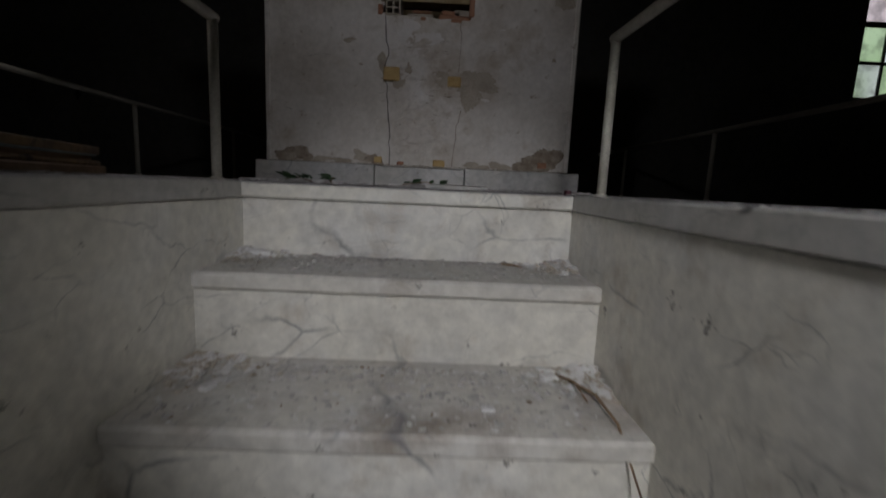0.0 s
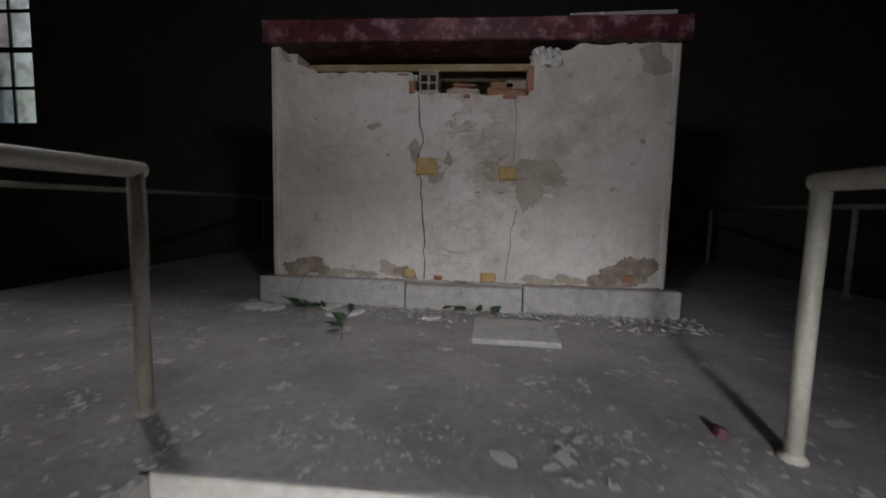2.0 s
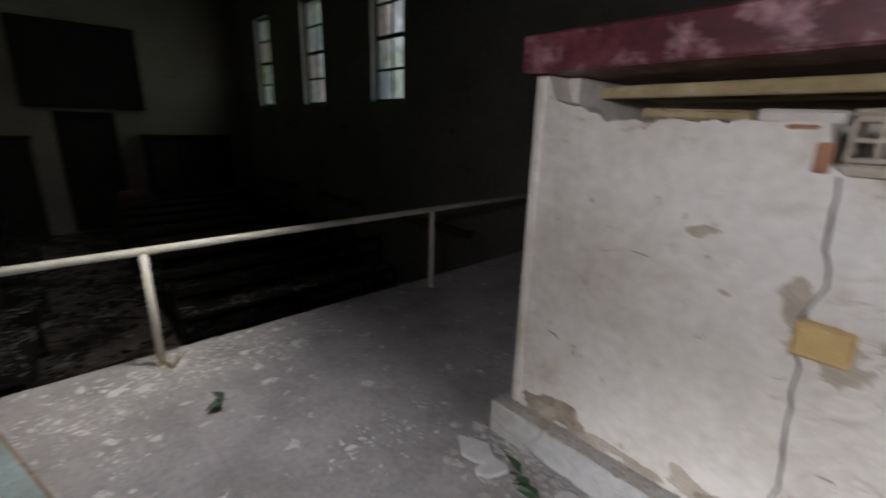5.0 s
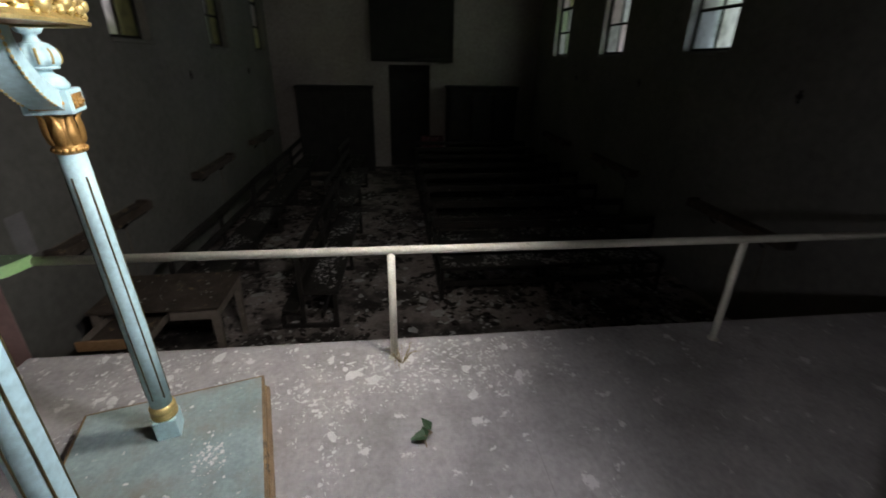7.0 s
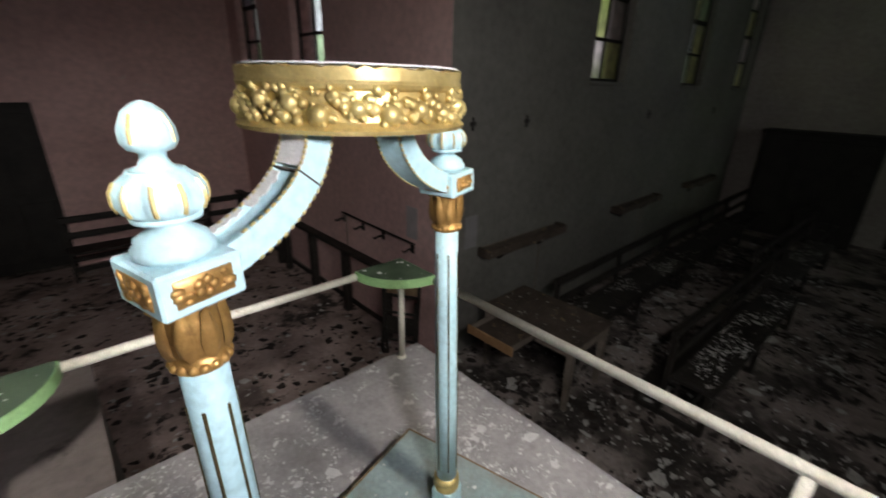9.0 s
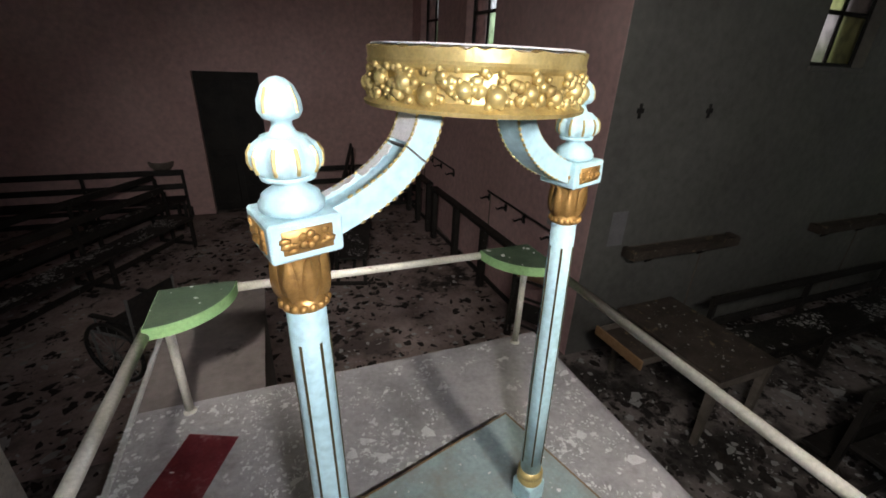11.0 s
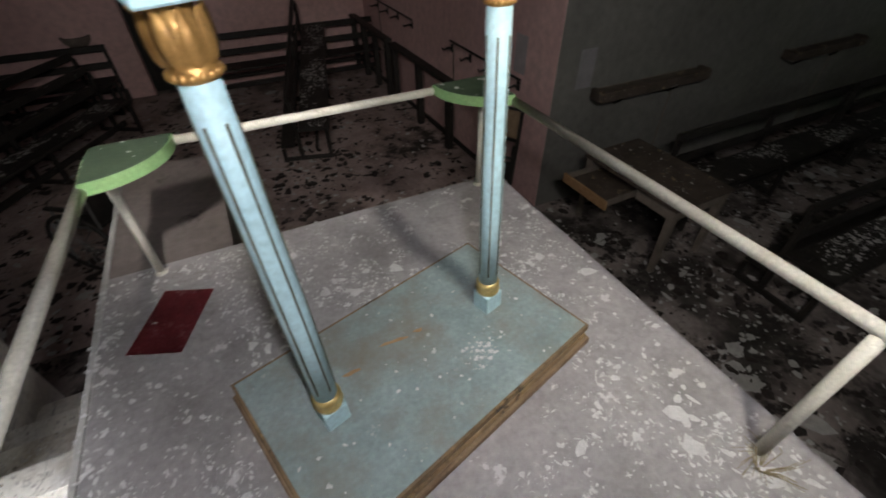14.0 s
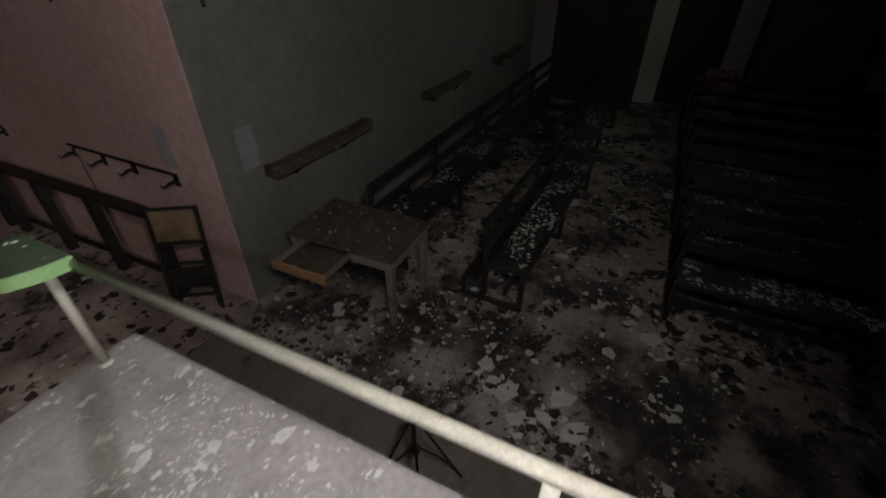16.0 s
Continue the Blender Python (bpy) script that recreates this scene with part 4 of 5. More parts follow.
    part("bulb", lathe([(0.0286, 1.1565), (0.0361, 1.161), (0.0403, 1.170), (0.0399, 1.182), (0.0344, 1.192), (0.0260, 1.198), (0.0252, 1.200)], 60, 10, 0.12, (1.16, 1.195)), BLUE, fin, smooth=True)
    part("acorn", lathe([(0.0260, 1.199), (0.0151, 1.203), (0.0113, 1.210), (0.0113, 1.216), (0.0193, 1.219), (0.0239, 1.226), (0.0231, 1.238), (0.0168, 1.252), (0.0084, 1.259), (0.0017, 1.261)], 40, 8, 0.06, (1.222, 1.25)), BLUE, fin, smooth=True)
    for k in range(10):
        a = radians(36 * k + 18)
        c, d = math.cos(a), math.sin(a)
        part("gold_groove", tube([(0.0370 * c, 0.0370 * d, 1.163), (0.0402 * c, 0.0402 * d, 1.171), (0.0396 * c, 0.0396 * d, 1.182), (0.0344 * c, 0.0344 * d, 1.191)], 0.0024, 6), GOLD, fin)
    for k in range(4):
        a = radians(90 * k + 30)
        c, d = math.cos(a), math.sin(a)
        part("gold_groove", tube([(0.0231 * c, 0.0231 * d, 1.226), (0.0225 * c, 0.0225 * d, 1.238), (0.0164 * c, 0.0164 * d, 1.251)], 0.0022, 6), GOLD, fin)
    # curved arm from the die block up to the crown
    T0, ARM_X, ARM_Z = 30, 0.296, 0.152
    am = bmesh.new()
    n = 20
    prof = [(-0.027, -0.021), (-0.027, 0.017), (-0.021, 0.017), (-0.017, 0.010), (0.017, 0.010), (0.021, 0.017), (0.027, 0.017), (0.027, -0.021)]
    prev = None
    beads = []
    for i in range(n + 1):
        t = radians(T0 + (90 - T0) * i / n)
        cxp, czp = arm_at(t, s)
        tx, tz = -s * ARM_X * math.cos(t), ARM_Z * math.sin(t)
        ln = math.hypot(tx, tz)
        nx, nz = -tz / ln * (-s), tx / ln * (-s)
        cur = [am.verts.new((X + cxp + nx * h, w, czp + nz * h)) for w, h in prof]
        if prev:
            for k in range(8):
                am.faces.new((prev[k], prev[(k + 1) % 8], cur[(k + 1) % 8], cur[k]))
        else:
            am.faces.new(cur)
        prev = cur
        if 2 < i < n:
            beads += [(X + cxp + nx * 0.0175, w, czp + nz * 0.0175, math.atan2(tz, tx)) for w in (-0.024, 0.024)] + [(X + cxp - nx * 0.0215, w, czp - nz * 0.0215, math.atan2(tz, tx)) for w in (-0.026, 0.026)]
    am.faces.new(prev[::-1])
    bmesh.ops.recalc_face_normals(am, faces=am.faces)
    arm = part("arm", am, BLUE, stand, "curved pale blue arm with gilt beading")
    arm.matrix_basis = pose(0, 0.014 if s > 0 else -0.006, 0)
    for x, y, z, a in beads:
        e = bmesh.new()
        bmesh.ops.create_icosphere(e, subdivisions=1, radius=0.003, matrix=Matrix.Translation((x, y, z)) @ Matrix.Rotation(-a, 4, "Y") @ Matrix.Diagonal((1.7, 1, 0.9, 1)))
        part("gilt_bead", e, GOLD, arm, smooth=True)
    if s > 0:
        cx, cz = arm_at(radians(68), 1)
        part("break_line", box((-0.0225, -0.0278, -0.0013), (0.0185, 0.0278, 0.0013), 0, pose(X + cx, 0, cz, 0, -38, 0)), CRACK, arm, "dark break across the arm")
        # bare gesso above the break and along the outer edge
        for a0, a1, w0, w1 in ((70, 88, -0.0268, 0.0268), (48, 66, -0.0268, -0.004), (34, 46, -0.0268, -0.012)):
            g = bmesh.new()
            prev = None
            for i in range(9):
                t = radians(a0 + (a1 - a0) * i / 8)
                cx, cz = arm_at(t, 1)
                tx, tz = -ARM_X * math.cos(t), ARM_Z * math.sin(t)
                ln = math.hypot(tx, tz)
                nx, nz = tz / ln, -tx / ln
                rough = 0.003 * math.sin(i * 2.3)
                cur = [g.verts.new((X + cx + nx * h, w, cz + nz * h)) for w, h in ((w0, 0.0172), (w0, 0.0186), (w1 + rough, 0.0186), (w1 + rough, 0.0172))]
                if prev:
                    for k in range(4):
                        g.faces.new((prev[k], prev[(k + 1) % 4], cur[(k + 1) % 4], cur[k]))
                prev = cur
            bmesh.ops.recalc_face_normals(g, faces=g.faces)
            part("bare_gesso", g, FLAKE, arm, "bare white gesso where paint has gone")

# crown ring with modelled fruit and flowers
R, Z0 = 0.148, 1.222
sec = [(R - 0.016, Z0), (R + 0.011, Z0), (R + 0.013, Z0 + 0.005), (R + 0.005, Z0 + 0.010), (R, Z0 + 0.014), (R, Z0 + 0.048), (R + 0.005, Z0 + 0.051), (R + 0.008, Z0 + 0.056), (R + 0.006, Z0 + 0.060), (R + 0.007, Z0 + 0.074), (R - 0.008, Z0 + 0.076), (R - 0.016, Z0 + 0.070)]
cb = bmesh.new()
sides = 96
rows = []
rng = random.Random(77)
for i in range(sides):
    a = 2 * math.pi * i / sides
    w = rng.uniform(-0.003, 0.0015)
    rows.append([cb.verts.new((r * math.cos(a), r * math.sin(a), z + (w if z > Z0 + 0.068 else 0))) for r, z in sec])
for i in range(sides):
    p, q = rows[i], rows[(i + 1) % sides]
    for k in range(len(sec)):
        j = (k + 1) % len(sec)
        cb.faces.new((p[k], q[k], q[j], p[j]))
bmesh.ops.recalc_face_normals(cb, faces=cb.faces)
crown = part("crown_ring", cb, GOLD, stand, "gilded ring of carved fruit and flowers")
crown.matrix_basis = pose(0.037, 0.004, 0)
for i in range(72):
    a = 2 * math.pi * (i + rng.uniform(-0.3, 0.3)) / 72
    kind = i % 3
    f = bmesh.new()
    if kind == 0:
        z, rad = Z0 + rng.uniform(0.022, 0.038), rng.uniform(0.0095, 0.0135)
        bmesh.ops.create_icosphere(f, subdivisions=2, radius=rad, matrix=Matrix.Translation(((R + 0.004) * math.cos(a), (R + 0.004) * math.sin(a), z)))
        for k in range(4):
            bmesh.ops.create_icosphere(f, subdivisions=1, radius=0.0045, matrix=Matrix.Translation(((R + 0.006) * math.cos(a + 0.065 * math.cos(k * 1.57 + 0.6)), (R + 0.006) * math.sin(a + 0.065 * math.cos(k * 1.57 + 0.6)), z + 0.0125 * math.sin(k * 1.57 + 0.6))))
        part("fruit", f, GOLD, crown, smooth=True)
    else:
        for _ in range(7):
            b2 = a + rng.uniform(-0.055, 0.055)
            z, rad = Z0 + rng.uniform(0.011, 0.052), rng.uniform(0.0034, 0.0085)
            bmesh.ops.create_icosphere(f, subdivisions=1, radius=rad, matrix=Matrix.Translation(((R + 0.004) * math.cos(b2), (R + 0.004) * math.sin(b2), z)))
        part("fruit_sprig", f, GOLD, crown, smooth=True)
part("ring_lid", lathe([(R - 0.017, Z0 + 0.004), (R - 0.017, Z0 + 0.014)], 48), PALEWOOD, crown)
# White rim: the lamp's hot highlight on the ring's top is put into the colour.
part("torn_rim", lathe([(R - 0.012, Z0 + 0.0715), (R - 0.012, Z0 + 0.078), (R + 0.001, Z0 + 0.0785), (R + 0.003, Z0 + 0.0762)], 60), FLAKE, crown, "white highlight along the ring's top edge")

# ---- red sheet on the platform ----
b = bmesh.new()
q = [b.verts.new(p) for p in ((-0.703, -0.940, 0.003), (-0.868, -0.871, 0.003), (-0.753, -0.606, 0.005), (-0.588, -0.676, 0.003))]
b.faces.new(q)
bmesh.ops.solidify(b, geom=b.faces[:], thickness=0.0015)
bmesh.ops.recalc_face_normals(b, faces=b.faces)
tagged(part("red_sheet", b, REDPAPER), "faded dark red sheet lying on the platform", "paper")


# ---- pews ----
def pew(length, m, label, group, back=True):
    """A plain open-backed pew along local x, facing local -y; its seat is 0.44 high."""
    p = thing("pew", m, label, "pew", group)
    h = length / 2
    part("seat", box((-h, -0.20, 0.41), (h, 0.16, 0.445), 0.005), WOOD, p)
    part("back_rail", box((-h, 0.185, 0.78), (h, 0.225, 0.87), 0.008), WOOD, p)
    part("lower_rail", box((-h, 0.172, 0.55), (h, 0.198, 0.64), 0.005), WOOD, p)
    part("kneeler", box((-h + 0.05, 0.26, 0.17), (h - 0.05, 0.42, 0.205), 0.005), WOOD, p)
    part("stretcher", box((-h + 0.04, -0.015, 0.10), (h - 0.04, 0.015, 0.17), 0.004), WOOD, p)
    for x in (-h + 0.02, 0.0, h - 0.02):
        part("upright", box((x - 0.022, 0.165, 0.0), (x + 0.022, 0.21, 0.80), 0.004), WOOD, p)
        part("front_leg", box((x - 0.022, -0.18, 0.0), (x + 0.022, -0.135, 0.41), 0.004), WOOD, p)
        part("foot", box((x - 0.02, -0.18, 0.0), (x + 0.02, 0.42, 0.05), 0.004), WOOD, p)
        part("kneeler_bracket", box((x - 0.018, 0.37, 0.05), (x + 0.018, 0.41, 0.17)), WOOD, p)
    return p


G = "rows of pews in the chapel"
first = pew(2.8, pose(-5.22, 2.38, FLOOR_Z, 0, 0, 90), "dark wooden pew strewn with paint flakes", G)
for k in range(1, 8):
    copy_thing(first, pose(-5.22 - 0.82 * k, 2.38 + 0.02 * (k % 2), FLOOR_Z, 0, 0, 90))
for k in range(3):
    copy_thing(first, pose(-5.98 - 2.86 * k, -0.30 - 0.06 * k, FLOOR_Z, 0, 0, 178 - k))
    copy_thing(first, pose(-6.08 - 2.86 * k, -1.58, FLOOR_Z, 0, 0, 180))


def bench_frame(length, m):
    """What is left of a pew along the wall: a broad top rail on stout posts with a sill."""
    p = thing("open_pew", m, "dark wooden pew frame standing along the pink wall", "pew", G)
    h = length / 2
    part("top_rail", box((-h, -0.06, 0.82), (h, 0.06, 0.87), 0.008), WOOD, p)
    part("sill", box((-h + 0.04, 0.05, 0.08), (h - 0.04, 0.08, 0.14), 0.005), WOOD, p)
    for k in range(4):
        x = -h + 0.06 + (length - 0.12) * k / 3
        part("post", box((x - 0.05, -0.04, 0.0), (x + 0.05, 0.04, 0.82), 0.006), WOOD, p)
    return p


bench_frame(2.7, pose(-3.44, -4.42, FLOOR_Z, 0, 0, 91))
bench_frame(1.8, pose(-3.42, -6.85, FLOOR_Z, 0, 0, 90))
copy_thing(first, pose(-2.22, -5.80, FLOOR_Z + 0.24, 0, -10, -105))
copy_thing(first, pose(-2.3, -7.22, FLOOR_Z, 0, 0, 180))
copy_thing(first, pose(1.30, -6.05, FLOOR_Z, 0, 0, -122))
copy_thing(first, pose(1.00, -5.27, FLOOR_Z, 0, 0, -120))
copy_thing(first, pose(1.75, -7.4, FLOOR_Z, 0, 0, 180))
for k in range(4):
    copy_thing(first, pose(5.05 + 0.95 * k, 2.55, FLOOR_Z, 0, 0, -90))


# ---- confessionals and the dark board in the west end ----
def cupboard(m, w, d, h, label):
    c = thing("confessional", m, label, "confessional", "dark wooden boxes at the end wall")
    part("body", box((-w / 2, 0, 0), (w / 2, d, h), 0.01), DOORWOOD, c)
    part("cornice", box((-w / 2 - 0.03, -0.04, h), (w / 2 + 0.03, d, h + 0.06), 0.012), DOORWOOD, c)
    for k in range(3):
        x = -w / 2 + 0.05 + k * (w - 0.06) / 3
        part("panel", box((x, -0.025, 0.12), (x + (w - 0.06) / 3 - 0.06, 0.001, h - 0.1), 0.008), DOORWOOD, c)
    return c


cupboard(pose(-X_END + 0.55, -0.88, FLOOR_Z, 0, 0, 90), 1.80, 0.54, 2.02, "dark wooden confessional beside the tall door")
cupboard(pose(-X_END + 0.55, 2.79, FLOOR_Z, 0, 0, 90), 1.76, 0.54, 2.05, "dark wooden confessional beside the tall door")
bd = thing("wall_panel", pose(-X_END + 0.03, 1.04, 1.2), "large dark framed board above the door", "panel")
part("board", box((0, -1.0, 0), (0.04, 1.0, 1.6), 0.005), DOORWOOD, bd)
for y0, y1, z0, z1 in ((-1.02, -0.94, -0.03, 1.63), (0.94, 1.02, -0.03, 1.63), (-0.94, 0.94, -0.03, 0.05), (-0.94, 0.94, 1.55, 1.63)):
    part("frame", box((0.041, y0, z0), (0.07, y1, z1), 0.008), DOORWOOD, bd)
ch = thing("armchair", pose(-10.9, 1.45, FLOOR_Z, 0, 0, 90), "dark red upholstered chair in the aisle", "chair")
part("seat", box((-0.28, -0.27, 0.36), (0.28, 0.25, 0.48), 0.03), REDTOP, ch)
part("backrest", box((-0.28, 0.25, 0.36), (0.28, 0.34, 1.0), 0.03), REDTOP, ch)
for x in (-0.25, 0.25):
    for y in (-0.23, 0.28):
        part("leg", box((x - 0.025, y - 0.025, 0), (x + 0.025, y + 0.025, 0.36), 0.004), DOORWOOD, ch)

# ---- table with a pulled-out drawer ----
tb = thing("table", pose(-4.27, -1.60, FLOOR_Z, 0, 0, 1), "worn grey wooden table with an open drawer", "table")
part("tabletop", box((-0.34, -0.52, 0.67), (0.34, 0.52, 0.70), 0.005), TABLETOP, tb)
for x0, x1, y0, y1 in ((-0.30, 0.30, -0.49, -0.47), (-0.30, 0.30, 0.47, 0.49), (-0.31, -0.29, -0.47, 0.47), (0.29, 0.305, 0.10, 0.47)):
    part("apron", box((x0, y0, 0.56), (x1, y1, 0.669)), TABLEWOOD, tb)
for x in (-0.29, 0.29):
    for y in (-0.47, 0.47):
        lg = bmesh.new()
        bmesh.ops.create_cone(lg, cap_ends=True, segments=4, radius1=0.030, radius2=0.046, depth=0.669, matrix=pose(x, y, 0.3345, 0, 0, 45))
        part("leg", lg, TABLEWOOD, tb)
dr = part("drawer", box((0.10, -0.44, 0.535), (0.60, 0.06, 0.545)), TABLETOP, tb, "bare wood drawer pulled out")
part("drawer_front", box((0.60, -0.46, 0.515), (0.622, 0.08, 0.605), 0.004, pose(0, 0, 0, 0, 0, 0)), PALEWOOD, dr)
for y in (-0.44, 0.05):
    part("drawer_side", box((0.10, y, 0.545), (0.60, y + 0.012, 0.60)), TABLEWOOD, dr)

# ---- folded chair against the pink wall ----
fc = thing("folding_chair", pose(-3.36, -2.78, FLOOR_Z, -9, 0, 124), "old dark wooden folding chair leaning on the pink wall", "chair")
for x in (-0.19, 0.19):
    part("side_rail", box((x - 0.016, -0.012, 0.0), (x + 0.016, 0.014, 0.98), 0.004), WOOD, fc)
    part("back_leg", box((x * 0.82 - 0.013, 0.03, 0.0), (x * 0.82 + 0.013, 0.052, 0.60), 0.003, pose(0, 0, 0, 3, 0, 0)), WOOD, fc)
part("backrest", box((-0.174, -0.002, 0.68), (0.174, 0.010, 0.95), 0.003), BAREWOOD, fc, "worn brown back panel")
for z in (0.965, 0.66, 0.47, 0.16):
    part("crossbar", box((-0.174, -0.008, z - 0.014), (0.174, 0.010, z + 0.014), 0.003), WOOD, fc)
part("seat", box((-0.165, 0.014, 0.22), (0.165, 0.028, 0.42), 0.004), WOOD, fc)


# ---- racks on the walls ----
def shelf_rack(m):
    r = thing("wall_rack", m, "old grey wall rack on dark brackets", "rack", "racks along the walls")
    part("shelf", box((-0.68, -0.16, 0.0), (0.68, -0.02, 0.03), 0.006), TABLETOP, r)
    part("lip", box((-0.70, -0.180, -0.045), (0.70, -0.161, 0.05), 0.006), TABLETOP, r)
    for x in (-0.69, 0.69):
        part("end_block", box((x - 0.03, -0.16, -0.045), (x + 0.03, -0.021, 0.055), 0.012), TABLETOP, r)
    part("wall_batten", box((-0.66, -0.02, -0.06), (0.66, 0.0, 0.03), 0.004), TABLEWOOD, r)
    for x in (-0.36, 0.36):
        part("bracket", tube([(x, -0.01, -0.16), (x, -0.06, -0.12), (x, -0.13, -0.03), (x, -0.13, -0.005)], 0.012, 8), IRON, r)
    part("pipe", tube([(0.40, -0.015, -1.08), (0.40, -0.015, -0.1)], 0.008, 8), TABLEWOOD, r)
    return r


rk = shelf_rack(pose(-4.79, Y_NAVE + 0.004, -0.325, 0, 0, 180))
for x in (-7.6, -10.3):
    copy_thing(rk, pose(x, Y_NAVE + 0.004, -0.36, 0, 0, 180))
for x in (-4.6, -7.4, -10.1, 4.8, 7.6):
    copy_thing(rk, pose(x, Y_BACK - 0.004, -0.36, 0, 0, 0))


def hook_rail(m):
    r = thing("hook_rail", m, "broken hook rail with dark iron brackets", "rack", "racks along the walls")
    part("rail_bar", tube([(-0.75, -0.03, 0.04), (0.72, -0.03, 0.03)], 0.012, 8), IRON, r)
    for x in (-0.74, -0.30, 0.12, 0.66):
        hk = bmesh.new()
        add_tube(hk, [(x, 0, -0.05), (x, -0.06, -0.035), (x + 0.01, -0.13, -0.05), (x + 0.012, -0.15, -0.02)], 0.016, 8, 0.006)
        add_box(hk, (x - 0.03, -0.012, -0.09), (x + 0.03, 0.0, 0.0), 0.004)
        part("hook", hk, IRON, r)
    part("drop_pipe", tube([(-0.68, -0.012, -1.05), (-0.70, -0.012, 0.02)], 0.008, 8), TABLEWOOD, r)
    return r


hr = hook_rail(pose(-X_ARM + 0.004, -3.57, -0.31, 0, 0, 90))
copy_thing(hr, pose(-X_ARM + 0.004, -6.2, -0.31, 0, 0, 90))
for m in (pose(-3.99, Y_NAVE + 0.002, -0.27, 0, 0, 180), pose(-X_ARM + 0.002, -2.93, -0.24, 0, 0, 90)):
    tagged(part("wall_notice", box((-0.09, -0.003, 0.0), (0.09, 0.0, 0.34)), NOTICE if m.translation.y < -2.5 else GREYNOTICE), "faded blank notice pasted on the wall", "notice", "wall notices").matrix_basis = m


def wall_cross(m):
    c = thing("wall_ornament", m, "small dark cross-shaped wall ornament", "ornament", "small wall ornaments")
    part("upright", box((-0.013, -0.015, -0.06), (0.013, 0.0, 0.06), 0.004), IRON, c)
    part("crossbar", box((-0.035, -0.018, -0.018), (0.035, -0.0005, 0.022), 0.005), IRON, c)
    return c


wc = wall_cross(pose(-4.73, Y_NAVE + 0.002, 0.95, 0, 0, 180))
for x in (-3.94, -7.61, -10.4):
    copy_thing(wc, pose(x, Y_NAVE + 0.002, 0.95, 0, 0, 180))
for x in (-4.4, -7.2, -9.6):
    copy_thing(wc, pose(x, Y_BACK - 0.002, 0.94))
for y in (-3.58, -6.3):
    copy_thing(wc, pose(-X_ARM + 0.002, y, 0.95, 0, 0, 90))
st = thing("holy_water_stoup", pose(0.68, Y_END, -0.55, 0, 0, 180), "grey stone holy water basin on the pink wall", "basin")
sb = lathe([(0.03, -0.14), (0.10, -0.10), (0.17, -0.02), (0.19, 0.05), (0.16, 0.06), (0.13, 0.02)], 24)
bmesh.ops.bisect_plane(sb, geom=sb.verts[:] + sb.edges[:] + sb.faces[:], plane_co=(0, 0, 0), plane_no=(0, 1, 0), clear_outer=True)
part("bowl", sb, TABLEWOOD, st)

# ---- wheelchair and tripod down on the chapel floor ----
wh = thing("wheelchair", pose(0.22, -3.55, FLOOR_Z, 0, 0, 55), "old black wheelchair with spoked wheels", "wheelchair")
for s in (-1, 1):
    ty = bmesh.new()
    ring = [(s * 0.27, 0.29 * math.cos(2 * math.pi * k / 32), 0.31 + 0.29 * math.sin(2 * math.pi * k / 32)) for k in range(33)]
    add_tube(ty, ring, 0.018, 8)
    w = part("wheel", ty, IRON, wh, smooth=True)
    sp = bmesh.new()
    for k in range(16):
        a = 2 * math.pi * k / 16
        add_tube(sp, [(s * 0.27, 0, 0.31), (s * 0.27, 0.28 * math.cos(a), 0.31 + 0.28 * math.sin(a))], 0.003, 5)
    part("spokes", sp, STEEL, w)
    part("frame_side", tube([(s * 0.23, -0.25, 0.08), (s * 0.23, -0.25, 0.46), (s * 0.23, 0.22, 0.46), (s * 0.23, 0.24, 0.86)], 0.012, 8), STEEL, wh)
    part("armrest", box((s * 0.23 - 0.025, -0.2, 0.62), (s * 0.23 + 0.025, 0.2, 0.645), 0.008), IRON, wh)
    part("arm_post", tube([(s * 0.23, -0.16, 0.46), (s * 0.23, -0.16, 0.62)], 0.01, 8), STEEL, wh)
part("seat", box((-0.22, -0.24, 0.455), (0.22, 0.22, 0.475), 0.006), IRON, wh)
part("backrest", box((-0.22, 0.222, 0.5), (0.22, 0.245, 0.84), 0.006), IRON, wh)
tp = thing("folding_tripod", pose(-2.84, -0.27, FLOOR_Z + 0.045, 0, 0, 35), "thin dark iron tripod stand with a spreader hub", "tripod")
part("spreader_hub", lathe([(0.012, 0.36), (0.030, 0.362), (0.030, 0.385), (0.012, 0.387)], 16), IRON, tp)
part("collar", lathe([(0.010, 0.60), (0.022, 0.603), (0.022, 0.66), (0.010, 0.665)], 14), IRON, tp)
for k in range(4):
    a = radians(90 * k)
    c, d = math.cos(a), math.sin(a)
    part("leg", tube([(0.27 * c, 0.27 * d, 0.0), (0.02 * c, 0.02 * d, 0.63)], 0.0075, 8), IRON, tp)
    part("spreader", tube([(0.03 * c, 0.03 * d, 0.374), (0.20 * c, 0.20 * d, 0.175)], 0.006, 8), IRON, tp)

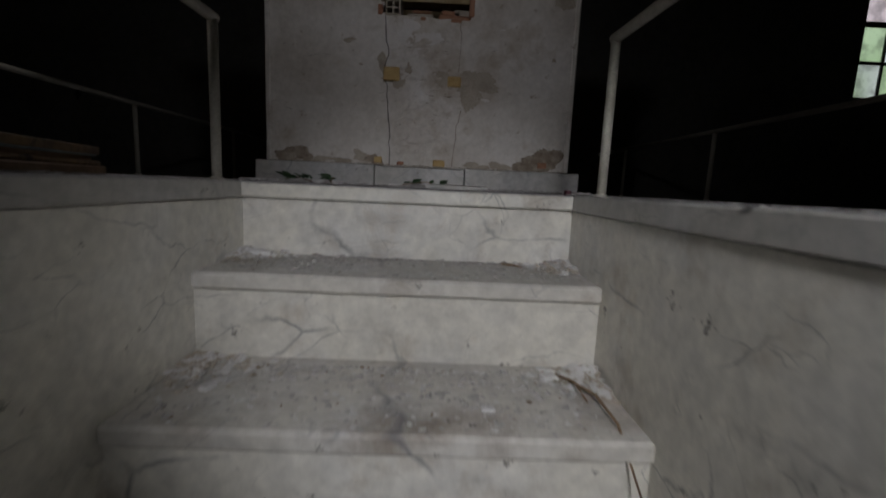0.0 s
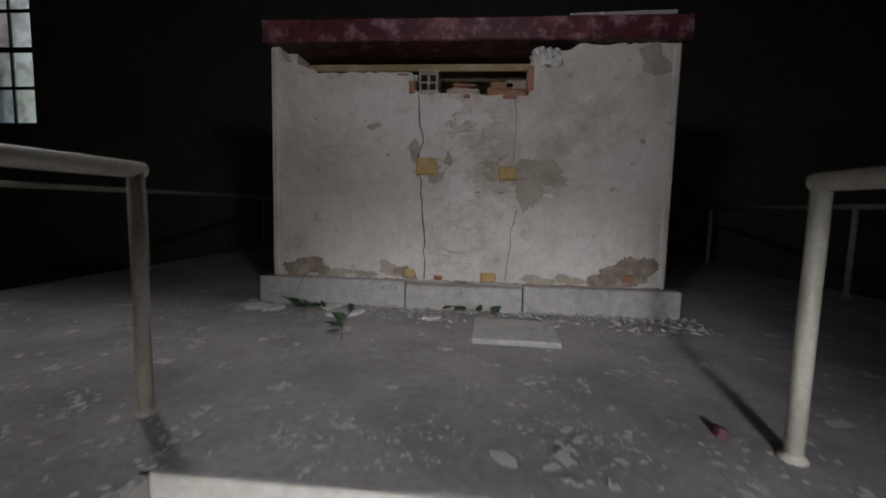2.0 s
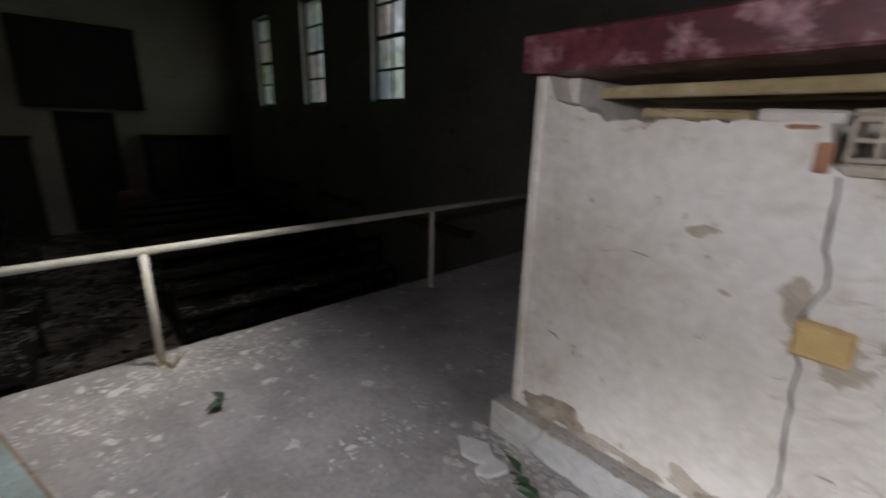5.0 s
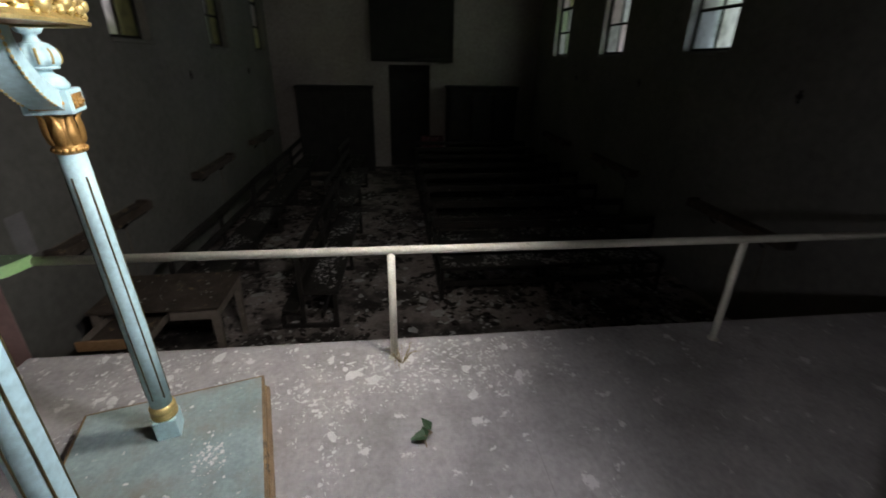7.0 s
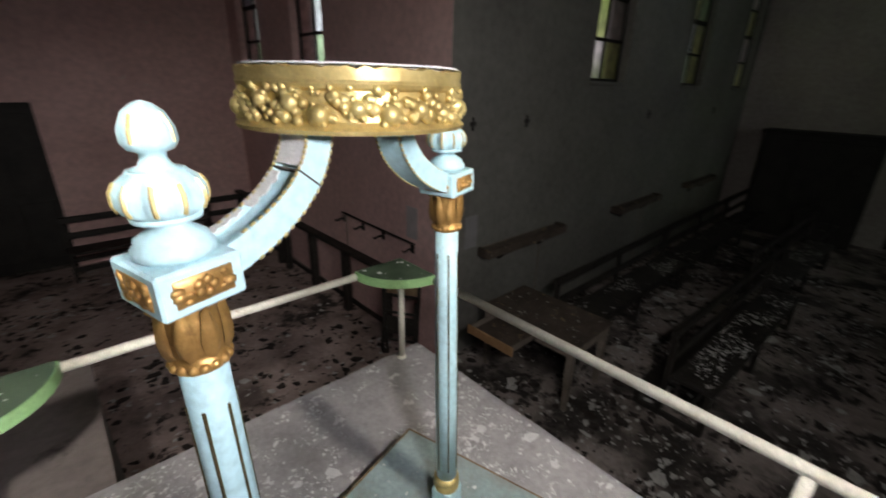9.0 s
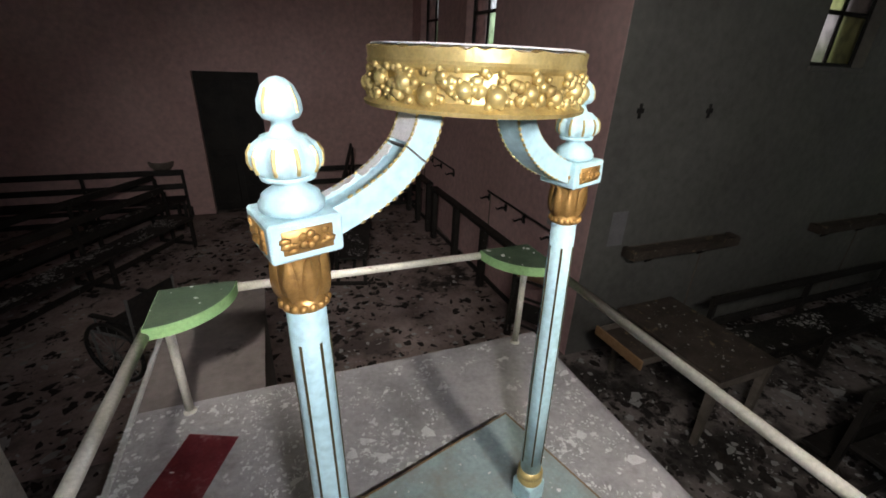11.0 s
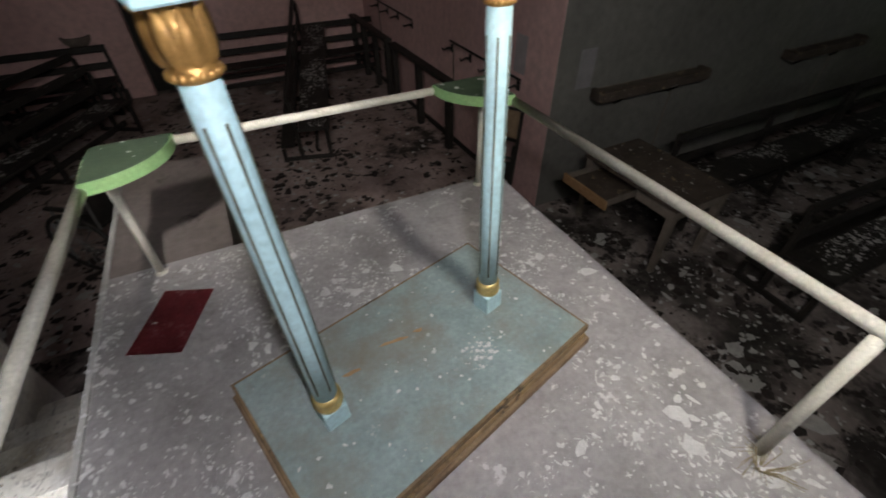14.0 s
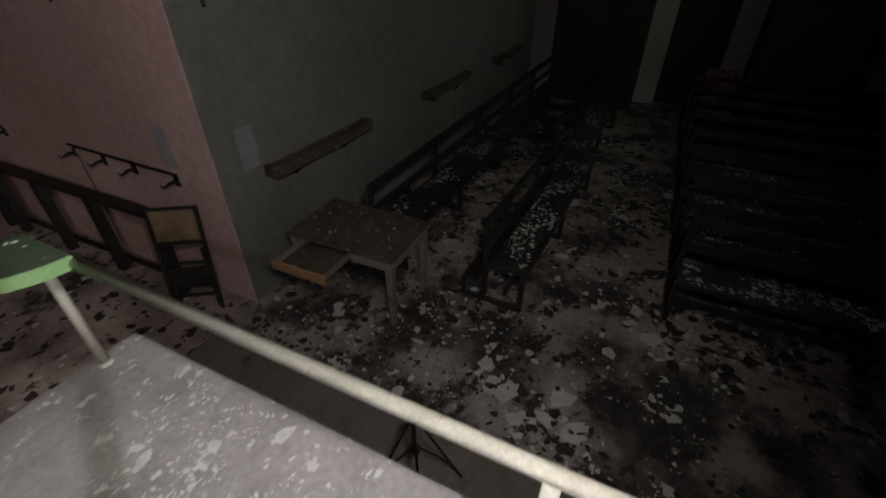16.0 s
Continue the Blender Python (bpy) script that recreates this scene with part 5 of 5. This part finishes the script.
# ---- litter ----
def on_platform(r):
    while True:
        x, y = r.uniform(-2.22, 0.6), r.uniform(-1.08, 1.15)
        if abs(x) < 0.5 and y < 0.02:
            continue
        if -0.88 < x < -0.57 and -0.95 < y < -0.60 and r.random() < 0.985:
            continue
        u, v = x + 1.4245, y + 0.1995
        c, s = math.cos(radians(15.5)), math.sin(radians(15.5))
        p, q = u * c + v * s, -u * s + v * c
        if abs(p) < 0.49 and abs(q) < 0.3:
            continue
        d = noise.noise(Vector((x * 1.7, y * 1.7, 3.0))) + 0.8 * noise.noise(Vector((x * 5.5, y * 5.5, 7.0))) + 0.7 * noise.noise(Vector((x * 17, y * 17, 1.0))) + (0.0 if x < -0.8 else -0.3) - (0.45 if y > 0.25 and x > -1.9 else 0.0)
        if d + r.uniform(-0.12, 0.12) > 0.0:
            return x, y, 0.002


def on_east(r):
    while True:
        x, y = r.uniform(-2.2, 2.2), r.uniform(-1.05, 4.0)
        if not (abs(x) < 1.0 and 1.15 < y < 2.1) and not (abs(x) < 0.5 and y < 0.02) and not (x < 0.5 and y < 1.1):
            return x, y, 0.002


def on_cheek(r):
    s = r.choice((-1, 1))
    x, y = s * (0.48 + 0.5 * r.random() ** 1.6), r.uniform(-1.08, 0.2)
    return (x if not (-0.88 < x < -0.57 and -0.95 < y < -0.60) else -x), y, 0.002


def on_steps(r):
    i = r.randint(1, 5)
    back = r.random() ** 2.2
    return r.uniform(-0.45, 0.45), -TREAD * i + 0.272 - 0.26 * back, -RISE * i + 0.001


def in_corners(r):
    i = r.randint(1, 4)
    s = r.choice((-1, 1))
    u, v = abs(r.gauss(0, 0.07)), abs(r.gauss(0, 0.07))
    back = -TREAD * i + TREAD + (LIP if i == 1 else 0.0)
    return s * (SX - 0.01 - min(u, 0.4)), back - min(v, 0.27), -RISE * i + 0.001 + max(0.0, 0.016 - 0.13 * (u + v))


def on_board(r):
    p, q = r.uniform(-0.44, 0.44), r.uniform(-0.25, 0.25)
    if r.random() < 0.5:
        p, q = r.gauss(-0.14, 0.035), r.gauss(0.12, 0.03)
    c, s = math.cos(radians(15.5)), math.sin(radians(15.5))
    return -1.4245 + p * c - q * s, -0.1995 + p * s + q * c, 0.093


def at_altar_foot(r):
    return r.uniform(-1.0, 0.95), 1.19 - 0.22 * r.random() ** 2, 0.002


def on_plinth(r):
    return r.uniform(-0.9, 0.82), AF - 0.06 * r.random(), 0.121


def on_nave(r):
    while True:
        if r.random() < 0.72:
            x, y = -2.4 - 8.5 * r.random() ** 1.5, r.uniform(-2.3, 4.1)
        else:
            x, y = r.uniform(-3.4, 3.0), r.uniform(-7.5, -1.2)
            if abs(x) < 0.98 and y > -2.05:
                continue
        if -3.35 < x < -2.2 and y > -2.4:
            continue
        if noise.noise(Vector((x * 0.9, y * 0.9, 9.0))) + 0.8 * noise.noise(Vector((x * 3.1, y * 3.1, 2.0))) + r.uniform(-0.3, 0.3) > 0.12:
            return x, y, FLOOR_Z + 0.0045


PEW_SPOTS = [((-5.22 - 0.82 * k, 2.38), 0.0, 90) for k in range(8)] + [((-5.98 - 2.86 * k, -0.30 - 0.06 * k), 0.0, 178 - k) for k in range(3)] + [((-6.08 - 2.86 * k, -1.58), 0.0, 180) for k in range(3)]
PEW_SPOTS += [((-2.22, -5.80), 10.0, -105), ((-2.22, -5.80), 10.0, -105), ((1.30, -6.05), 0, -122), ((1.00, -5.27), 0, -120)]


def on_pews(r):
    near = [0, 0, 0, 0, 1, 1, 2, 3, 8, 8, 8, 11, 11, 9, 14, 15, 15, 15, 16, 17, 17, 17]
    (cx, cy), tilt, rz = PEW_SPOTS[r.choice(near) if r.random() < 0.75 else r.randrange(len(PEW_SPOTS))]
    while True:
        u, v = r.uniform(-1.35, 1.35), r.uniform(-0.17, 0.14)
        if noise.noise(Vector((u * 2.6 + cx, v * 4, cy))) + r.uniform(-0.2, 0.2) > 0.02:
            break
    c, s = math.cos(radians(rz)), math.sin(radians(rz))
    rise = math.sin(radians(tilt))
    cx, cy = cx - 0.445 * rise * c, cy - 0.445 * rise * s
    return cx + u * c - v * s, cy + u * s + v * c, FLOOR_Z + 0.4455 + rise * (1.38 + u)


def on_front(r):
    while True:
        x, y = -3.3 - 5.5 * r.random() ** 1.3, r.uniform(-2.3, 3.4)
        if noise.noise(Vector((x * 1.3, y * 1.3, 5.0))) + 0.9 * noise.noise(Vector((x * 4.4, y * 4.4, 8.0))) + r.uniform(-0.3, 0.3) > 0.06:
            return x, y, FLOOR_Z + 0.0045


def on_arm(r):
    while True:
        x, y = r.uniform(-3.4, 2.2), -2.3 - 4.2 * r.random() ** 1.2
        if abs(x) < 0.98 and y > -2.05:
            continue
        if noise.noise(Vector((x * 1.6, y * 1.6, 4.0))) + 0.9 * noise.noise(Vector((x * 5.0, y * 5.0, 6.0))) + r.uniform(-0.25, 0.25) > 0.1:
            return x, y, FLOOR_Z + 0.0045


def on_table(r):
    return -4.27 + r.uniform(-0.3, 0.3), -1.60 + r.uniform(-0.48, 0.48), FLOOR_Z + 0.701


def on_trays(r):
    cx, s = r.choice(((-2.12, 1), (-0.645, -1)))
    a, d = r.uniform(0, 1.57), 0.25 * math.sqrt(r.random())
    return cx + s * d * math.cos(a), -1.055 + d * math.sin(a), RZ + 0.029


scatter("paint_flakes", 11000, on_platform, (0.0008, 0.012), FLAKE, 1, thin=0.45, label="white paint flakes scattered over the platform")
scatter("paint_flakes", 420, on_platform, (0.006, 0.016), FLAKE, 21, curl=0.3, power=2.0, thin=0.9, label="curled paint shreds on the platform")
scatter("paint_flakes", 150, on_platform, (0.007, 0.042), FLAKE, 2, curl=0.06, power=2.2, label="larger white paint flakes on the platform")
scatter("paint_flakes", 900, on_east, (0.001, 0.012), FLAKE_GREY, 3, label="dusty flakes on the platform behind the altar")
scatter("paint_flakes", 2600, on_cheek, (0.001, 0.015), FLAKE, 4, label="white flakes along the stair edge")
scatter("stair_rubble", 4200, on_steps, (0.0015, 0.016), FLAKE_GREY, 5, thick=0.6, power=3.0, label="pale plaster crumbs on the marble steps")
scatter("stair_rubble", 2400, on_steps, (0.0015, 0.011), FLAKE, 6, thick=0.4, power=3.0, label="white plaster chips on the marble steps")
scatter("stair_rubble", 420, on_steps, (0.0015, 0.010), BAREWOOD, 16, thick=0.5, power=3.0, label="brown dirt crumbs on the marble steps")
scatter("paint_flakes", 460, on_board, (0.0008, 0.010), FLAKE, 7, label="white paint flakes on the blue board")
scatter("altar_rubble", 1700, at_altar_foot, (0.002, 0.026), FLAKE_GREY, 8, thick=0.6, power=3.0, label="plaster rubble along the altar foot")
scatter("altar_rubble", 260, at_altar_foot, (0.002, 0.022), FLAKE, 18, thick=0.3, power=3.0, label="white plaster chips along the altar foot")
scatter("altar_rubble", 1000, on_plinth, (0.002, 0.014), PATCH, 9, thick=0.7, power=3.0, label="brown rubble on the altar plinth")
scatter("floor_flakes", 5200, on_nave, (0.004, 0.05), FLAKE_GREY, 10, power=3.5, label="grey plaster flakes over the chapel floor")
scatter("floor_flakes", 260, on_nave, (0.01, 0.13), FLAKE_GREY, 11, curl=0.1, power=2.0, label="plaster sheets fallen on the chapel floor")
scatter("burnt_litter", 3600, on_nave, (0.008, 0.08), CHAR, 12, thick=0.35, power=3.0, label="black burnt litter over the chapel floor")
scatter("burnt_litter", 1500, on_arm, (0.006, 0.075), CHAR, 32, thick=0.3, power=2.6, label="black burnt scraps on the dusty floor")
scatter("floor_flakes", 1500, on_arm, (0.003, 0.04), FLAKE_GREY, 33, power=3.0, thin=0.4, label="pale plaster scraps on the dusty floor")
scatter("floor_flakes", 3800, on_front, (0.003, 0.028), FLAKE_GREY, 34, power=3.0, thin=0.35, label="small plaster scraps before the pews")
scatter("floor_flakes", 90, on_front, (0.03, 0.10), FLAKE_GREY, 35, curl=0.08, power=2.0, label="plaster sheets lying before the pews")
scatter("burnt_litter", 2600, on_front, (0.005, 0.05), CHAR, 36, thick=0.35, power=2.6, label="black burnt scraps before the pews")
scatter("pew_flakes", 8200, on_pews, (0.003, 0.032), FLAKE_GREY, 13, power=2.8, curl=0.15, thin=0.3, label="paint flakes lying on the pew seats")
scatter("table_flakes", 110, on_table, (0.002, 0.02), FLAKE_GREY, 14, power=3.0, label="paint flakes lying on the old table")
scatter("tray_flakes", 16, on_trays, (0.002, 0.016), FLAKE, 15, power=2.0, label="white flakes lying on the green trays")

scatter("stair_rubble", 2600, in_corners, (0.002, 0.016), PATCH, 26, thick=0.7, power=3.0, label="tan plaster rubble heaped in the step corners")
scatter("stair_rubble", 1300, in_corners, (0.002, 0.026), FLAKE, 27, thick=0.5, power=2.4, label="white plaster chips heaped in the step corners")

# dry tuft at the foot of a rail post
tuft = thing("dry_tuft", pose(-2.09, 0.46, 0.001), "dry brown weed tuft at a rail post foot", "plant")
rng = random.Random(91)
for k in range(26):
    a, L = rng.uniform(0, 6.28), rng.uniform(0.04, 0.11)
    part("blade", tube([(0.01 * math.cos(a), 0.01 * math.sin(a), 0), (L * 0.4 * math.cos(a), L * 0.4 * math.sin(a), L * 0.5), (L * 0.8 * math.cos(a + 0.4), L * 0.8 * math.sin(a + 0.4), L * rng.uniform(0.1, 0.9))], 0.0016, 4, 0.0006), STRAW, tuft)

# twigs and chips on the steps
for pts, label in ((((0.40, -0.36, -0.20), (0.43, -0.45, -0.19), (0.435, -0.55, -0.195), (0.455, -0.64, -0.30)), "thin dark twig lying over the step edge"),
                   (((0.37, -0.33, -0.20), (0.40, -0.40, -0.185), (0.41, -0.46, -0.20)), "short dark twig on a marble step"),
                   (((0.28, -0.06, -0.20), (0.31, -0.10, -0.195), (0.33, -0.11, -0.20)), "short dark twig on a marble step")):
    z = -0.003 if pts[0][1] > -0.3 else -0.213
    tagged(part("twig", tube([(x, y, h + z) for x, y, h in pts], 0.004, 6, 0.002), BAREWOOD), label, "twig", "twigs on the steps")
for x, y, i, s, rz in ((0.36, -0.35, 2, 0.022, 20), (-0.36, 0.0, 1, 0.022, 50), (-0.42, -0.05, 1, 0.03, 10), (-0.37, -0.45, 2, 0.018, 80), (0.2, -0.5, 2, 0.014, 0)):
    tagged(part("plaster_chip", box((-s, -s * 0.6, 0), (s, s * 0.6, s * 0.55), s * 0.15), FLAKE), "white plaster chip on a marble step", "debris", "plaster chips on the steps").matrix_basis = pose(x, y, -RISE * i + 0.001, 4, 3, rz)
